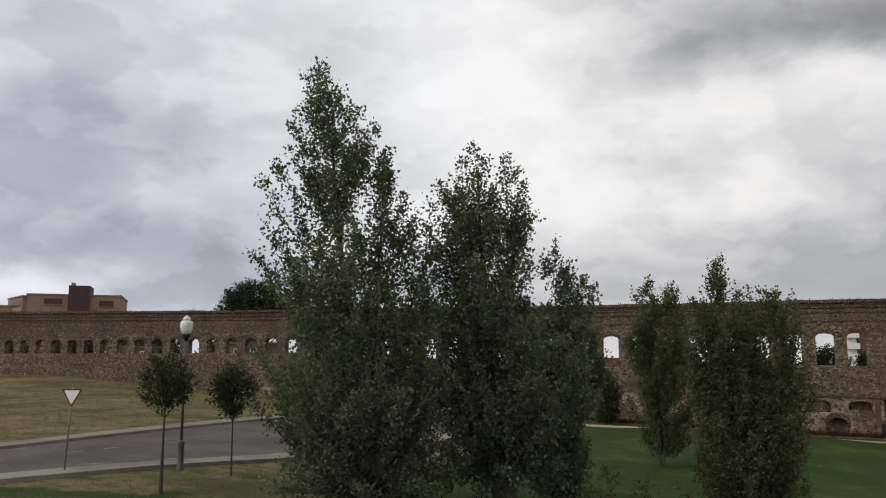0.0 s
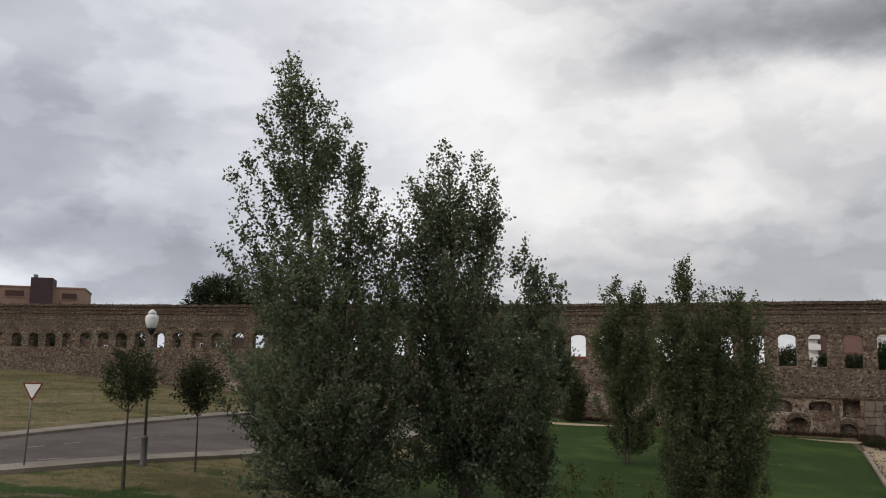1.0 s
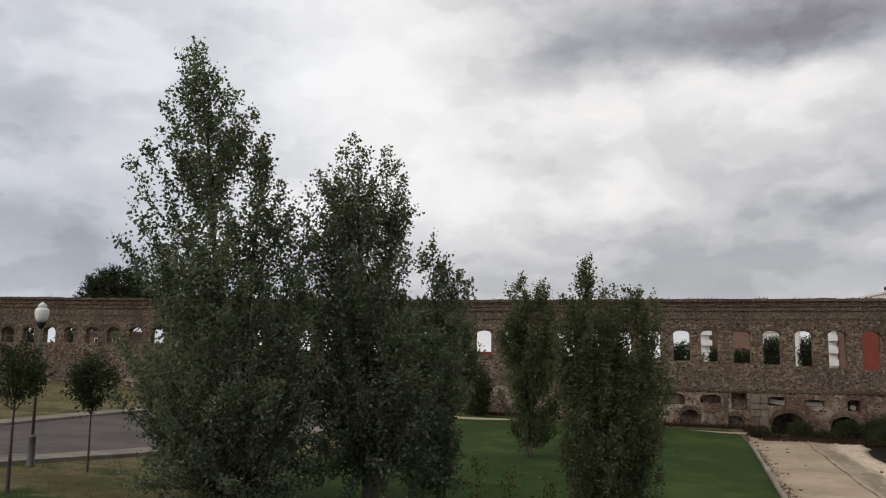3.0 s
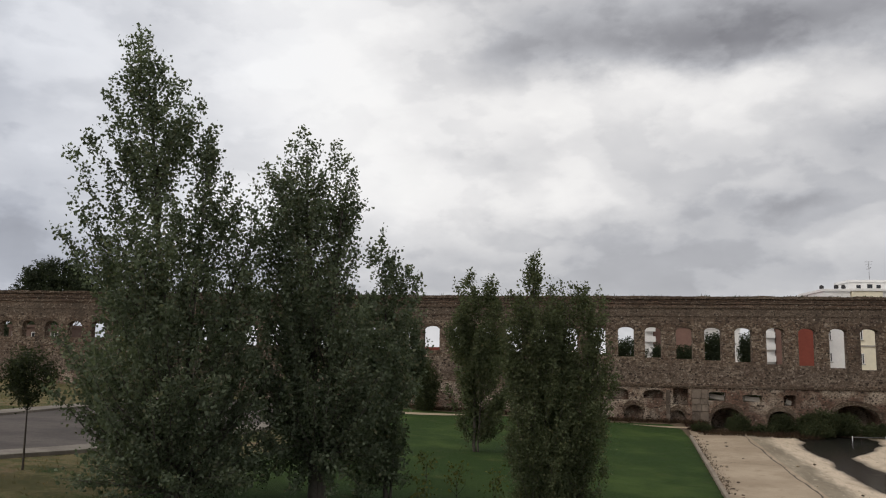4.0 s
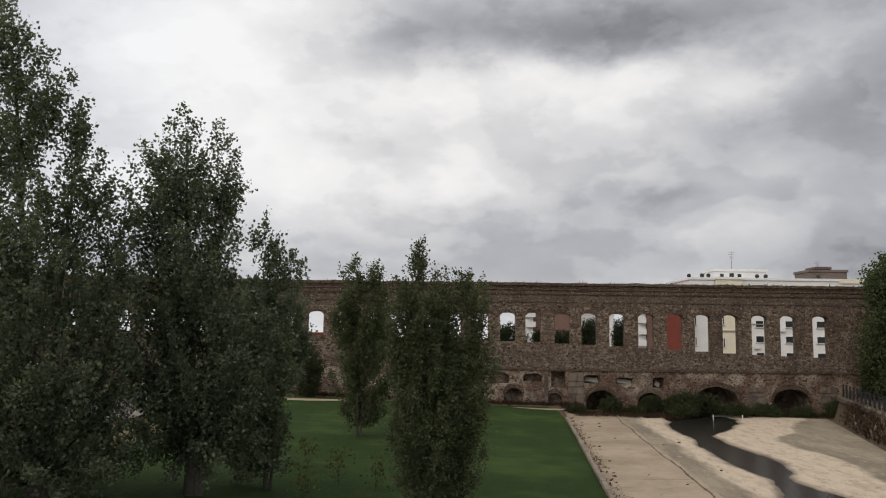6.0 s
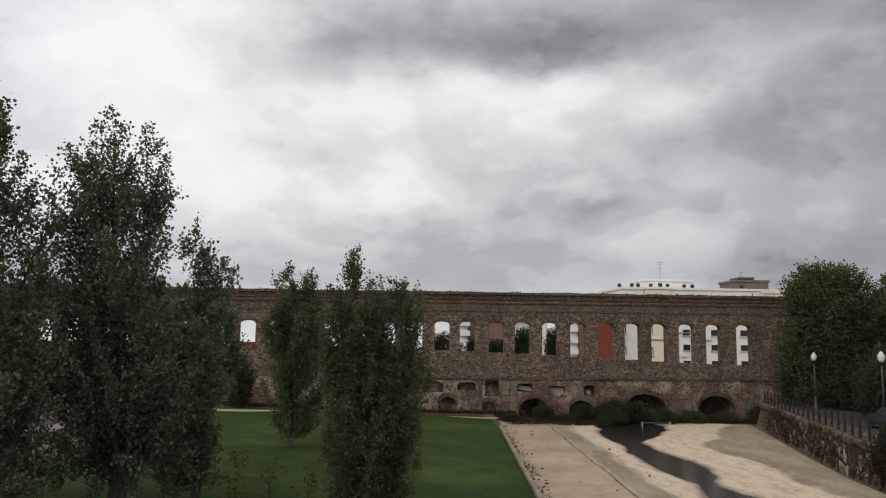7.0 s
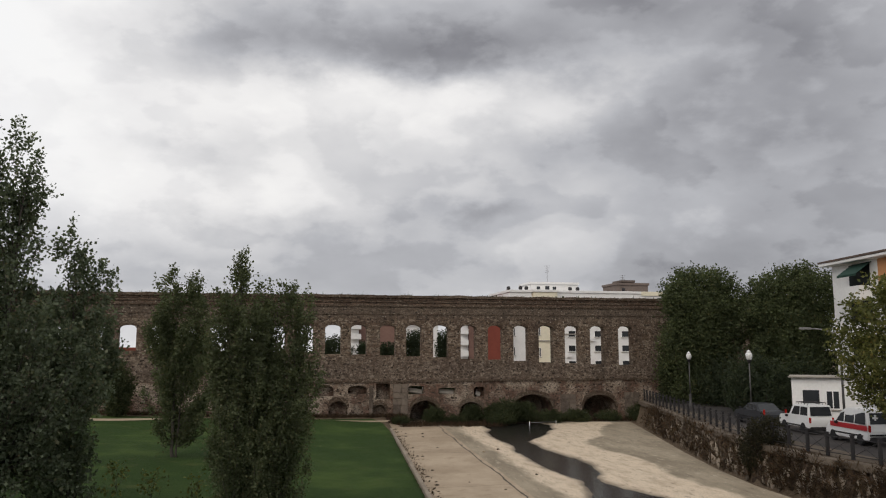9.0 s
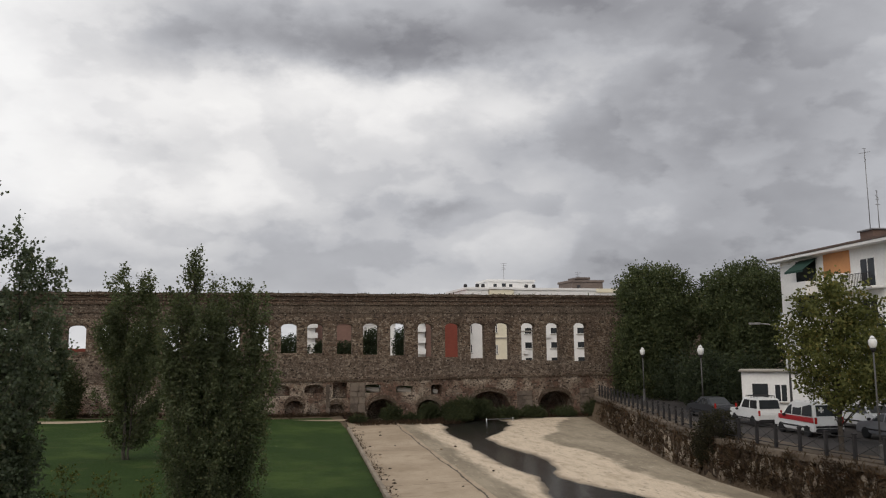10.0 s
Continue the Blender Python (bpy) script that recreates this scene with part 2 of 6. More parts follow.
def ashlar_build(net, place, shader):
    """Weathered pale blocks, stained in patches."""
    each = net.node("ShaderNodeObjectInfo").outputs["Random"]
    base = net.ramp(each, [(0.0, (0.105, 0.083, 0.066)), (0.6, (0.155, 0.124, 0.10)), (1.0, (0.20, 0.165, 0.132))])
    base = net.mix(net.map_range(net.noise(place, 1.1, 6, 0.65), 0.45, 0.65, 0.0, 0.7), base, (0.062, 0.048, 0.039))
    base = net.mix(net.map_range(net.noise(place, 7.0, 5, 0.7), 0.5, 0.7, 0.0, 0.45), base, (0.27, 0.23, 0.19))
    net.put(base, shader.inputs["Base Color"])
    bump(net, shader, net.noise(place, 11, 5, 0.7), 0.8, 0.03)


ASHLAR = material("pale_ashlar", ashlar_build, 0.95, 0.15)
BANK = masonry("bank_stone", 0.45, 2.6)
GRASS = material("lawn_and_dry_grass", ground_build, 0.95, 0.1)
ASPHALT = paving("asphalt", (0.070, 0.059, 0.053), (0.112, 0.094, 0.083), 5)
DARKASPHALT = paving("dark_asphalt", (0.040, 0.036, 0.034), (0.066, 0.058, 0.054), 9)
WORN = paving("worn_pavement", (0.17, 0.148, 0.122), (0.27, 0.24, 0.20), 9)
KERBSTONE = paving("kerb_stone", (0.24, 0.195, 0.15), (0.36, 0.305, 0.24), 14)
KERB = paving("kerb_concrete", (0.30, 0.275, 0.24), (0.42, 0.385, 0.335))
CONCRETE = paving("weathered_concrete", (0.35, 0.272, 0.19), (0.47, 0.375, 0.27), 18)
SILT = paving("bleached_silt", (0.46, 0.39, 0.30), (0.66, 0.59, 0.48), 6)


def bed_build(net, place, shader):
    """Concrete under a drift of bleached silt, darker where it is damp."""
    mask = net.node("ShaderNodeAttribute")
    mask.attribute_name = "silt"
    damp = net.node("ShaderNodeAttribute")
    damp.attribute_name = "damp"
    drift = net.node("ShaderNodeCombineXYZ")  # streaks run with the stream
    net.put(net.vmath("DOT_PRODUCT", place, (0.894, -0.448, 0.0)), drift.inputs[0])
    net.put(net.math("MULTIPLY", net.vmath("DOT_PRODUCT", place, (0.448, 0.894, 0.0)), 0.3), drift.inputs[1])
    run = drift.outputs[0]
    fine, broad, streak = net.noise(place, 16, 5, 0.7), net.noise(run, 0.45, 6, 0.65), net.noise(run, 1.5, 7, 0.65)
    concrete = net.mix(net.map_range(broad, 0.35, 0.65), (0.23, 0.19, 0.135), (0.37, 0.31, 0.225))
    concrete = net.mix(net.map_range(streak, 0.54, 0.72, 0.0, 0.6), concrete, (0.15, 0.122, 0.088))
    silt = net.mix(net.map_range(streak, 0.42, 0.75), (0.68, 0.56, 0.42), (0.44, 0.345, 0.245))
    edge = net.math("ADD", mask.outputs["Fac"], net.math("MULTIPLY", net.math("SUBTRACT", net.noise(run, 0.9, 6, 0.65), 0.5), 0.9))
    col = net.mix(net.map_range(edge, 0.3, 0.75), concrete, silt)
    col = net.mix(net.map_range(fine, 0.4, 0.65, 0.0, 0.4), col, (0.2, 0.165, 0.12))
    crust = net.noise(run, 3.4, 8, 0.75)
    col = net.mix(net.map_range(crust, 0.55, 0.64, 0.0, 0.65), col, (0.15, 0.12, 0.088))
    col = net.mix(net.map_range(crust, 0.44, 0.36, 0.0, 0.5), col, (0.62, 0.54, 0.42))
    col = net.mix(net.math("MULTIPLY", damp.outputs["Fac"], 0.85), col, (0.045, 0.038, 0.03))
    net.put(col, shader.inputs["Base Color"])
    bump(net, shader, net.math("ADD", fine, streak), 0.5, 0.03)


BEDMAT = material("silted_concrete", bed_build, 0.9, 0.2)
SAND = paving("sandy_path", (0.36, 0.28, 0.19), (0.44, 0.35, 0.25), 14)
EARTHY = paving("earthy_pavement", (0.085, 0.066, 0.049), (0.15, 0.12, 0.09), 12)
PALEBARK = plain("pale_bark", (0.088, 0.077, 0.064), 0.9, 9, 0.5, 0.02)
BARK = plain("grey_bark", (0.066, 0.055, 0.045), 0.9, 9, 0.5, 0.02)
POPLAR = leafy("poplar_leaves", (0.078, 0.097, 0.062), (0.160, 0.188, 0.126))
DARKLEAF = leafy("dark_leaves", (0.028, 0.038, 0.022), (0.052, 0.066, 0.036))
PLANE = leafy("plane_leaves", (0.055, 0.068, 0.022), (0.17, 0.17, 0.058))
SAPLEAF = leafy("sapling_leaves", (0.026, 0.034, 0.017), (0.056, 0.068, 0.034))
TWIG = leafy("twiggy_leaves", (0.020, 0.020, 0.012), (0.052, 0.047, 0.027))
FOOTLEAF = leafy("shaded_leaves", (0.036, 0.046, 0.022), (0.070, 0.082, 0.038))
BIGLEAF = leafy("broad_leaves", (0.050, 0.064, 0.032), (0.108, 0.128, 0.060))
POST = plain("dark_grey_post", (0.085, 0.083, 0.08), 0.6, 10, 0.3)
WHITE = plain("white_paint", (0.78, 0.77, 0.75), 0.6, 6, 0.12)
CREAM = plain("cream_render", (0.78, 0.72, 0.56), 0.8, 3, 0.12)
ORANGE = plain("orange_brick", (0.46, 0.26, 0.15), 0.85, 8, 0.2)
TAN = plain("tan_brick", (0.27, 0.18, 0.135), 0.85, 8, 0.2)
DARKBRICK = plain("dark_brick", (0.07, 0.045, 0.05), 0.85, 8, 0.3)
RED = plain("red_render", (0.21, 0.055, 0.037), 0.85, 4, 0.2)
BROWNBRICK = plain("brown_brick", (0.15, 0.10, 0.08), 0.85, 8, 0.3)
PINK = plain("pink_render", (0.21, 0.125, 0.10), 0.85, 4, 0.2)
GLASSY = plain("dark_glazing", (0.03, 0.033, 0.036), 0.15, 2, 0.3, 0.0)
STEEL = plain("galvanised_steel", (0.22, 0.215, 0.21), 0.5, 10, 0.3, 0.001, 0.7)
IRON = plain("dark_iron", (0.035, 0.033, 0.034), 0.6, 10, 0.3, 0.001, 0.3)
TIN = plain("grey_roof", (0.25, 0.25, 0.26), 0.8, 4, 0.3)


# ---- helpers ----
def mesh_of(name, verts, faces, smooth=False):
    me = bpy.data.meshes.new(name)
    me.from_pydata([tuple(v) for v in verts], [], faces)
    me.validate()
    if smooth:
        me.shade_smooth()
    return me


def part(name, data, mat, parent=None, label=""):
    """Links a bmesh or a mesh as one mesh object under a thing or a part."""
    if isinstance(data, bmesh.types.BMesh):
        me = bpy.data.meshes.new(name)
        bmesh.ops.recalc_face_normals(data, faces=data.faces)
        data.to_mesh(me)
        data.free()
    else:
        me = data
    if mat and not me.materials:
        me.materials.append(mat)
    ob = new(name, me)
    if parent:
        ob.parent = parent
    if label:
        ob["label"] = label
    return ob


def block(bm, lo, hi, bevel=0.0):
    """An upright box between two corners, its edges rounded off."""
    made = bmesh.ops.create_cube(bm, size=1.0)["verts"]
    c, s = (Vector(lo) + Vector(hi)) / 2, Vector(hi) - Vector(lo)
    for v in made:
        v.co = Vector((v.co.x * s.x, v.co.y * s.y, v.co.z * s.z)) + c
    if bevel:
        edges = list({e for v in made for e in v.link_edges})
        bmesh.ops.bevel(bm, geom=edges, offset=bevel, segments=2, affect="EDGES")
    return bm


def boxed(lo, hi, bevel=0.0):
    return block(bmesh.new(), lo, hi, bevel)


def tube(bm, points, radii, sides=8):
    """A tapered round bar along points."""
    rings = []
    pts = [Vector(p) for p in points]
    for i, (p, r) in enumerate(zip(pts, radii)):
        d = (pts[min(i + 1, len(pts) - 1)] - pts[max(i - 1, 0)]).normalized()
        a = d.orthogonal().normalized() if abs(d.z) < 0.9 else Vector((1, 0, 0)).cross(d).normalized()
        b = d.cross(a)
        rings.append([bm.verts.new(p + (a * math.cos(k * 2 * math.pi / sides) + b * math.sin(k * 2 * math.pi / sides)) * r) for k in range(sides)])
    for r0, r1 in zip(rings, rings[1:]):
        for k in range(sides):
            bm.faces.new((r0[k], r0[(k + 1) % sides], r1[(k + 1) % sides], r1[k])).smooth = True
    bm.faces.new(rings[0][::-1]), bm.faces.new(rings[-1])
    return bm


def lathe(bm, profile, sides=16, centre=(0, 0)):
    """A turned body from (radius, height) pairs."""
    rings = [[bm.verts.new((centre[0] + r * math.cos(k * 2 * math.pi / sides), centre[1] + r * math.sin(k * 2 * math.pi / sides), z)) for k in range(sides)] for r, z in profile]
    for r0, r1 in zip(rings, rings[1:]):
        for k in range(sides):
            bm.faces.new((r0[k], r0[(k + 1) % sides], r1[(k + 1) % sides], r1[k])).smooth = True
    bm.faces.new(rings[0][::-1]), bm.faces.new(rings[-1])
    return bm


def thing(name, at, label, category, group="", kind="", turn=0.0):
    ob = new(name)
    ob.matrix_basis = pose(*at, 0, 0, turn)
    return tagged(ob, label, category, group, kind)


def smooth(v, a, b):
    t = min(1.0, max(0.0, (v - a) / (b - a)))
    return t * t * (3 - 2 * t)


# ---- the ground ----
# The edge between lawn and river channel, and its bank on the street side.
KERB_A, KERB_B = Vector((3.3, -1.2)), Vector((36.0, 64.0))
kerb_dir = (KERB_B - KERB_A).normalized()
kerb_side = Vector((kerb_dir.y, -kerb_dir.x))
BED = -3.0
STREET = -1.15
BANK_LINE = [(27.0, -20.0), (30.5, 2.0), (33.6, 15.9), (35.6, 22.0), (37.6, 26.2), (40.6, 30.8), (45.2, 36.6), (50.8, 43.9), (59.5, 55.0), (90.0, 90.0)]
WALL_TURN = 20.5
wall_n = Vector((math.sin(radians(WALL_TURN)), math.cos(radians(WALL_TURN))))
wall_e = Vector((wall_n.y, -wall_n.x))
WALL_D, WALL_THICK = 75.4, 0.75


def line_side(line, x, y):
    """Metres by which (x, y) lies to the right of a line that runs away from the eye."""
    best = None
    for (ax, ay), (bx, by) in zip(line, line[1:]):
        d = Vector((bx - ax, by - ay))
        t = min(1.0, max(0.0, ((x - ax) * d.x + (y - ay) * d.y) / d.length_squared))
        q = Vector((x - ax - d.x * t, y - ay - d.y * t))
        s = math.copysign(q.length, d.y * (x - ax) - d.x * (y - ay))
        if best is None or abs(s) < abs(best):
            best = s
    return best


def lawn_height(x, y):
    left = -(Vector((x, y)) - KERB_A).dot(kerb_side)
    wide = min(80.0, max(30.0, 30.0 + (y - 30.0) * 0.75))
    rise = 0.9 * smooth(y, 45, 95) * smooth(-x, 5, 40)
    rise += 1.15 * smooth(-x, 27, 50) * smooth(y, 68, 98)
    foot = x * wall_n.x + y * wall_n.y - WALL_D
    swell = 0.34 * smooth(left, 0.5, 7) * smooth(y, 44, 62) * smooth(x, 13, 22) * (1 - smooth(foot, -7, -3))
    return -2.3 + 2.3 * smooth(left, 0, wide) + rise + swell


def ground_height(x, y):
    right = (Vector((x, y)) - KERB_A).dot(kerb_side)
    behind = (Vector((x, y)).dot(wall_n)) - WALL_D
    if right < 0:
        z = lawn_height(x, y)
    else:
        bank = line_side(BANK_LINE, x, y)
        z = -2.3 + (BED - 0.12 + 2.3) * smooth(right, 0.05, 0.5)
        z = z + (STREET - 0.03 - z) * smooth(bank, -0.55, 0.15)
    if behind > 4:
        z = z + (-1.5 - z) * smooth(behind, 4, 9)
    return z


def steps(near, far, fine, growth):
    vals, s = [near], fine
    while vals[-1] < far:
        vals.append(vals[-1] + s)
        if vals[-1] > 95:
            s *= growth
    return vals


gx = [-v for v in steps(40.0, 2500, 2.5, 1.25)][::-1] + [x * 0.6 - 39.4 for x in range(0, 190)] + steps(75.0, 2500, 2.0, 1.25)
gy = [-v for v in steps(12.0, 2500, 4.0, 1.3)][::-1] + [y * 0.6 - 11.4 for y in range(0, 165)] + steps(88.0, 2500, 2.0, 1.25)
gverts = [(x, y, ground_height(x, y)) for y in gy for x in gx]
nx = len(gx)
gfaces = [(j * nx + i, j * nx + i + 1, (j + 1) * nx + i + 1, (j + 1) * nx + i) for j in range(len(gy) - 1) for i in range(nx - 1)]
gmesh = mesh_of("ground", gverts, gfaces, True)
gmesh.materials.append(GRASS)
dry_f, soil_f = [], []
for x, y, z in gverts:
    right = (Vector((x, y)) - KERB_A).dot(kerb_side)
    foot = Vector((x, y)).dot(wall_n) - WALL_D
    verge = 0.62 * smooth(y, 24.0, 26.5) * smooth(-x, 3.5 - (y - 26) * 0.35 - 2, 3.5 - (y - 26) * 0.35 + 2)
    wedge = smooth(right + float(np.interp(y, (53.5, 60.0, 64.4, 68.7), (0.0, 0.3, 0.9, 2.4))), -0.5, 0.4) if y > 52 else 0.0
    field = smooth(-x, 15, 22) * smooth(y, 30, 38)
    dry_f.append(max(verge, field, wedge, smooth(-x, 30, 34), smooth(foot, -2.5, -1.0), 1.0 if right > 0 else 0.0))
    soil_f.append(max(1.0 if right > 0 and line_side(BANK_LINE, x, y) < 1.5 else 0.0, 0.75 * smooth(foot, -3.2, -1.6), 0.95 * wedge, 0.5 * smooth(right, -0.25, -0.05),
                      0.62 * math.exp(-((y - 24.2 - (x + 12) * 0.25) / 0.55) ** 2) * smooth(-x, 8.5, 10.5)))
for name, vals in (("dry", dry_f), ("soil", soil_f)):
    gmesh.attributes.new(name, "FLOAT", "POINT").data.foreach_set("value", vals)
tagged(part("ground", gmesh, None), "mown green lawn falling towards a river channel, with dry grass verges", "ground", kind="structure")


def ribbon(name, left, right, lift, mat, label, category, cut=8, thick=0.0, height=lawn_height):
    """A strip between two edge lines, laid on the ground."""
    def along(line):
        pts = []
        for (ax, ay), (bx, by) in zip(line, line[1:]):
            pts += [(ax + (bx - ax) * k / cut, ay + (by - ay) * k / cut) for k in range(cut)]
        return pts + [line[-1]]
    a, b = along(left), along(right)
    across = 6
    verts, faces = [], []
    for p, q in zip(a, b):
        for k in range(across + 1):
            x, y = p[0] + (q[0] - p[0]) * k / across, p[1] + (q[1] - p[1]) * k / across
            verts.append((x, y, height(x, y) + lift))
    m = across + 1
    for i in range(len(a) - 1):
        for k in range(across):
            faces.append((i * m + k, i * m + k + 1, (i + 1) * m + k + 1, (i + 1) * m + k))
    ob = part(name, mesh_of(name, verts, faces), mat)
    if thick:
        s = ob.modifiers.new("depth", "SOLIDIFY")
        s.thickness, s.offset = thick, -1
    return tagged(ob, label, category, kind="structure")


near_edge = [(-60.0, -24.0), (-30.0, 10.0), (-14.8, 27.4), (-11.3, 31.2), (-8.1, 35.0), (-4.0, 41.5), (-0.5, 50.0), (2.5, 60.0), (5.0, 69.0)]
far_edge = [(-75.0, -24.0), (-38.0, 12.0), (-19.3, 35.4), (-16.8, 42.0), (-12.9, 53.8), (-10.5, 60.0), (-8.5, 66.0), (-6.5, 71.0), (-4.0, 76.0)]


def shift(line, d):
    res = []
    for i, p in enumerate(line):
        a, b = Vector(line[max(0, i - 1)]), Vector(line[min(len(line) - 1, i + 1)])
        t = (b - a).normalized()
        res.append((p[0] + t.y * d, p[1] - t.x * d))
    return res


ribbon("road", far_edge, near_edge, 0.04, ASPHALT, "worn grey asphalt road with faded markings", "road")
ribbon("pavement", near_edge, shift(near_edge, 1.25), 0.15, WORN, "pale concrete pavement along the road", "pavement", thick=0.2)
ribbon("pavement", shift(far_edge, -1.5), far_edge, 0.17, WORN, "pale concrete pavement along the field", "pavement", thick=0.2)

# ---- the river channel ----


def level(z):
    return lambda x, y: z


def rag(line, amp, seed, cut=10):
    """A line with an uneven, washed-out edge."""
    rng = random.Random(seed)
    res = []
    for (ax, ay), (bx, by) in zip(line, line[1:]):
        for k in range(cut):
            t = k / cut
            x, y = ax + (bx - ax) * t, ay + (by - ay) * t
            o = noise.fractal(Vector((x * 0.28, y * 0.28, seed)), 0.9, 2.1, 6) * amp
            res.append((x + o, y - o * 0.4 + rng.uniform(-0.05, 0.05)))
    return res + [line[-1]]


water_l = [(45.5, 62.5), (43.3, 58.9), (37.0, 48.9), (32.7, 41.2), (30.1, 35.5), (28.0, 30.9), (25.9, 27.3), (20.0, 12.0), (14.0, -6.0)]
water_r = [(50.5, 59.0), (47.7, 54.3), (39.3, 48.3), (37.4, 42.9), (34.3, 36.2), (31.7, 31.3), (30.4, 27.3), (30.0, 23.7), (27.0, 10.0), (22.0, -4.0)]
CHANNEL_L = [tuple(KERB_A + kerb_dir * d + kerb_side * 0.45) for d in (-6, 10, 22, 33, 44, 55, 66, 74, 80)]
channel_r = [(26.5, -6.0), (29.3, 6.0), (32.0, 16.5), (34.3, 22.2), (36.2, 25.9), (39.0, 30.2), (43.8, 36.7), (49.4, 43.9), (58.0, 55.0)]


def resample(line, n):
    d = [0.0]
    for a, b in zip(line, line[1:]):
        d.append(d[-1] + math.dist(a, b))
    res = []
    for k in range(n):
        s = d[-1] * k / (n - 1)
        i = next(i for i in range(len(d) - 1) if d[i + 1] >= s - 1e-9)
        t = (s - d[i]) / (d[i + 1] - d[i])
        a, b = line[i], line[i + 1]
        res.append((a[0] + (b[0] - a[0]) * t, a[1] + (b[1] - a[1]) * t))
    return res


slab_r = [(42.0, 65.0), (39.1, 59.5), (32.9, 47.2), (28.6, 38.4), (25.9, 32.9), (24.0, 29.0), (19.0, 18.0), (13.0, 4.0), (9.0, -5.0)]
slabs = ribbon("concrete_slab", resample(CHANNEL_L[::-1], 30), [(p[0] + 0.3, p[1]) for p in resample(slab_r, 30)], 0.0, CONCRETE, "pale weathered concrete apron beside the channel", "slab", 3, 0.1, level(BED))
silt_edge = [(57.0, 57.0), (50.5, 51.4), (42.0, 45.6), (39.1, 37.0), (35.6, 30.4), (34.0, 26.8), (32.1, 21.9), (29.0, 10.0), (24.0, -4.0)]
# the bed: concrete and silt, with the stream's own hollow
bl, br = resample(CHANNEL_L, 230), resample(channel_r, 230)
bv, silt_f, damp_f, ACROSS = [], [], [], 90
WL, WR, SE, SL = [(x + 0.9, y) for x, y in water_l[::-1]], water_r[::-1], silt_edge[::-1], slab_r[::-1]
for p, q in zip(bl, br):
    for k in range(ACROSS + 1):
        x, y = p[0] + (q[0] - p[0]) * k / ACROSS, p[1] + (q[1] - p[1]) * k / ACROSS
        j = noise.fractal(Vector(((x * 0.894 - y * 0.448) * 0.2, (x * 0.448 + y * 0.894) * 0.085, 4.0)), 0.9, 2.1, 5) * 1.15
        off = line_side(SL, x, y)
        inside = min(line_side(WL, x, y), -line_side(WR, x, y)) + j
        bv.append((x, y, BED + 0.085 * (1 - smooth(off, 0.3, 3.0)) - 0.16 * smooth(inside, -0.7, 0.7) + 0.012 * j))
        left = smooth(off + 0.5 * j, 0.0, 3.4)
        right = smooth(-line_side(SE, x, y) + j, -1.6, 0.6)
        silt_f.append(left * right)
        damp_f.append(smooth(inside, -0.55, 0.05))
m = ACROSS + 1
bf = [(i * m + k, i * m + k + 1, (i + 1) * m + k + 1, (i + 1) * m + k) for i in range(len(bl) - 1) for k in range(ACROSS)]
bed = mesh_of("channel_bed", bv, bf, True)
for name, vals in (("silt", silt_f), ("damp", damp_f)):
    bed.attributes.new(name, "FLOAT", "POINT").data.foreach_set("value", vals)
tagged(part("channel_bed", bed, BEDMAT), "silted concrete bed of the river channel", "river bed", kind="structure")


def water_build(net, place, shader):
    shader.inputs["Base Color"].default_value = (0.018, 0.017, 0.015, 1)
    bump(net, shader, net.noise(place, 3.0, 4), 0.25, 0.02)


WATER = material("dark_water", water_build, 0.22, 0.22)
ribbon("water", [(p[0] - 1.2, p[1]) for p in resample(water_l, 12)], [(p[0] + 1.2, p[1]) for p in resample(water_r, 12)], -0.075, WATER, "shallow dark river water", "water", 3, height=level(BED))

# weed-grown joints in the apron
JOINT = plain("joint_dirt", (0.11, 0.088, 0.064), 0.95, 8, 0.5)


def joint(line, wide, seed):
    a = rag(line, 0.12, seed, 12)
    b = [(p[0] + wide * (0.35 + 0.65 * abs(noise.noise(Vector((p[0] * 1.1, p[1] * 1.1, seed)))) * 2), p[1]) for p in a]
    return ribbon("slab_joint", a, b, 0.106, JOINT, "dark weed-grown joint in the concrete apron", "joint", 1, height=level(BED))


joint([(p[0] - 0.1, p[1]) for p in resample(slab_r, 24)[1:]], 0.17, 21)
inner_l, inner_r = resample(CHANNEL_L[::-1], 31), resample(slab_r, 31)
for k in (9, 14, 18, 21):
    joint([inner_l[k], inner_r[k]], 0.14, 30 + k)

# kerb stones between the lawn and the channel
kerb = thing("kerb", (0, 0, 0), "row of pale concrete kerb stones edging the lawn", "kerb", kind="structure")
stone = bmesh.new()
block(stone, (-0.1, 0.01, -0.5), (0.1, 0.98, 0.12), 0.02)
stone_mesh = bpy.data.meshes.new("kerb_stone")
stone.to_mesh(stone_mesh), stone.free()
stone_mesh.materials.append(KERBSTONE)
for k in range(4, 63):
    p = KERB_A + kerb_dir * k
    ob = new("kerb_stone", stone_mesh)
    ob.parent = kerb
    ob.matrix_basis = pose(p.x, p.y, -2.28 + random.uniform(-0.015, 0.015), 0, random.uniform(-1, 1), -math.degrees(math.atan2(kerb_dir.x, kerb_dir.y)))

# ---- the old aqueduct wall ----
TOP = 8.98


def wall_point(s, z, d=0.0):
    p = wall_n * (WALL_D + d) + wall_e * s
    return Vector((p.x, p.y, z))


class Opening:
    def __init__(self, s0, s1, z0, z1, rise=0.3):
        self.s0, self.s1, self.z0, self.z1, self.rise = s0, s1, z0, z1, rise

    def top(self, s):
        """The underside of the arch at s."""
        c, half = (self.s0 + self.s1) / 2, (self.s1 - self.s0) / 2
        u = min(1.0, abs(s - c) / half)
        return self.z1 - self.rise + self.rise * math.sqrt(max(0.0, 1 - u * u))


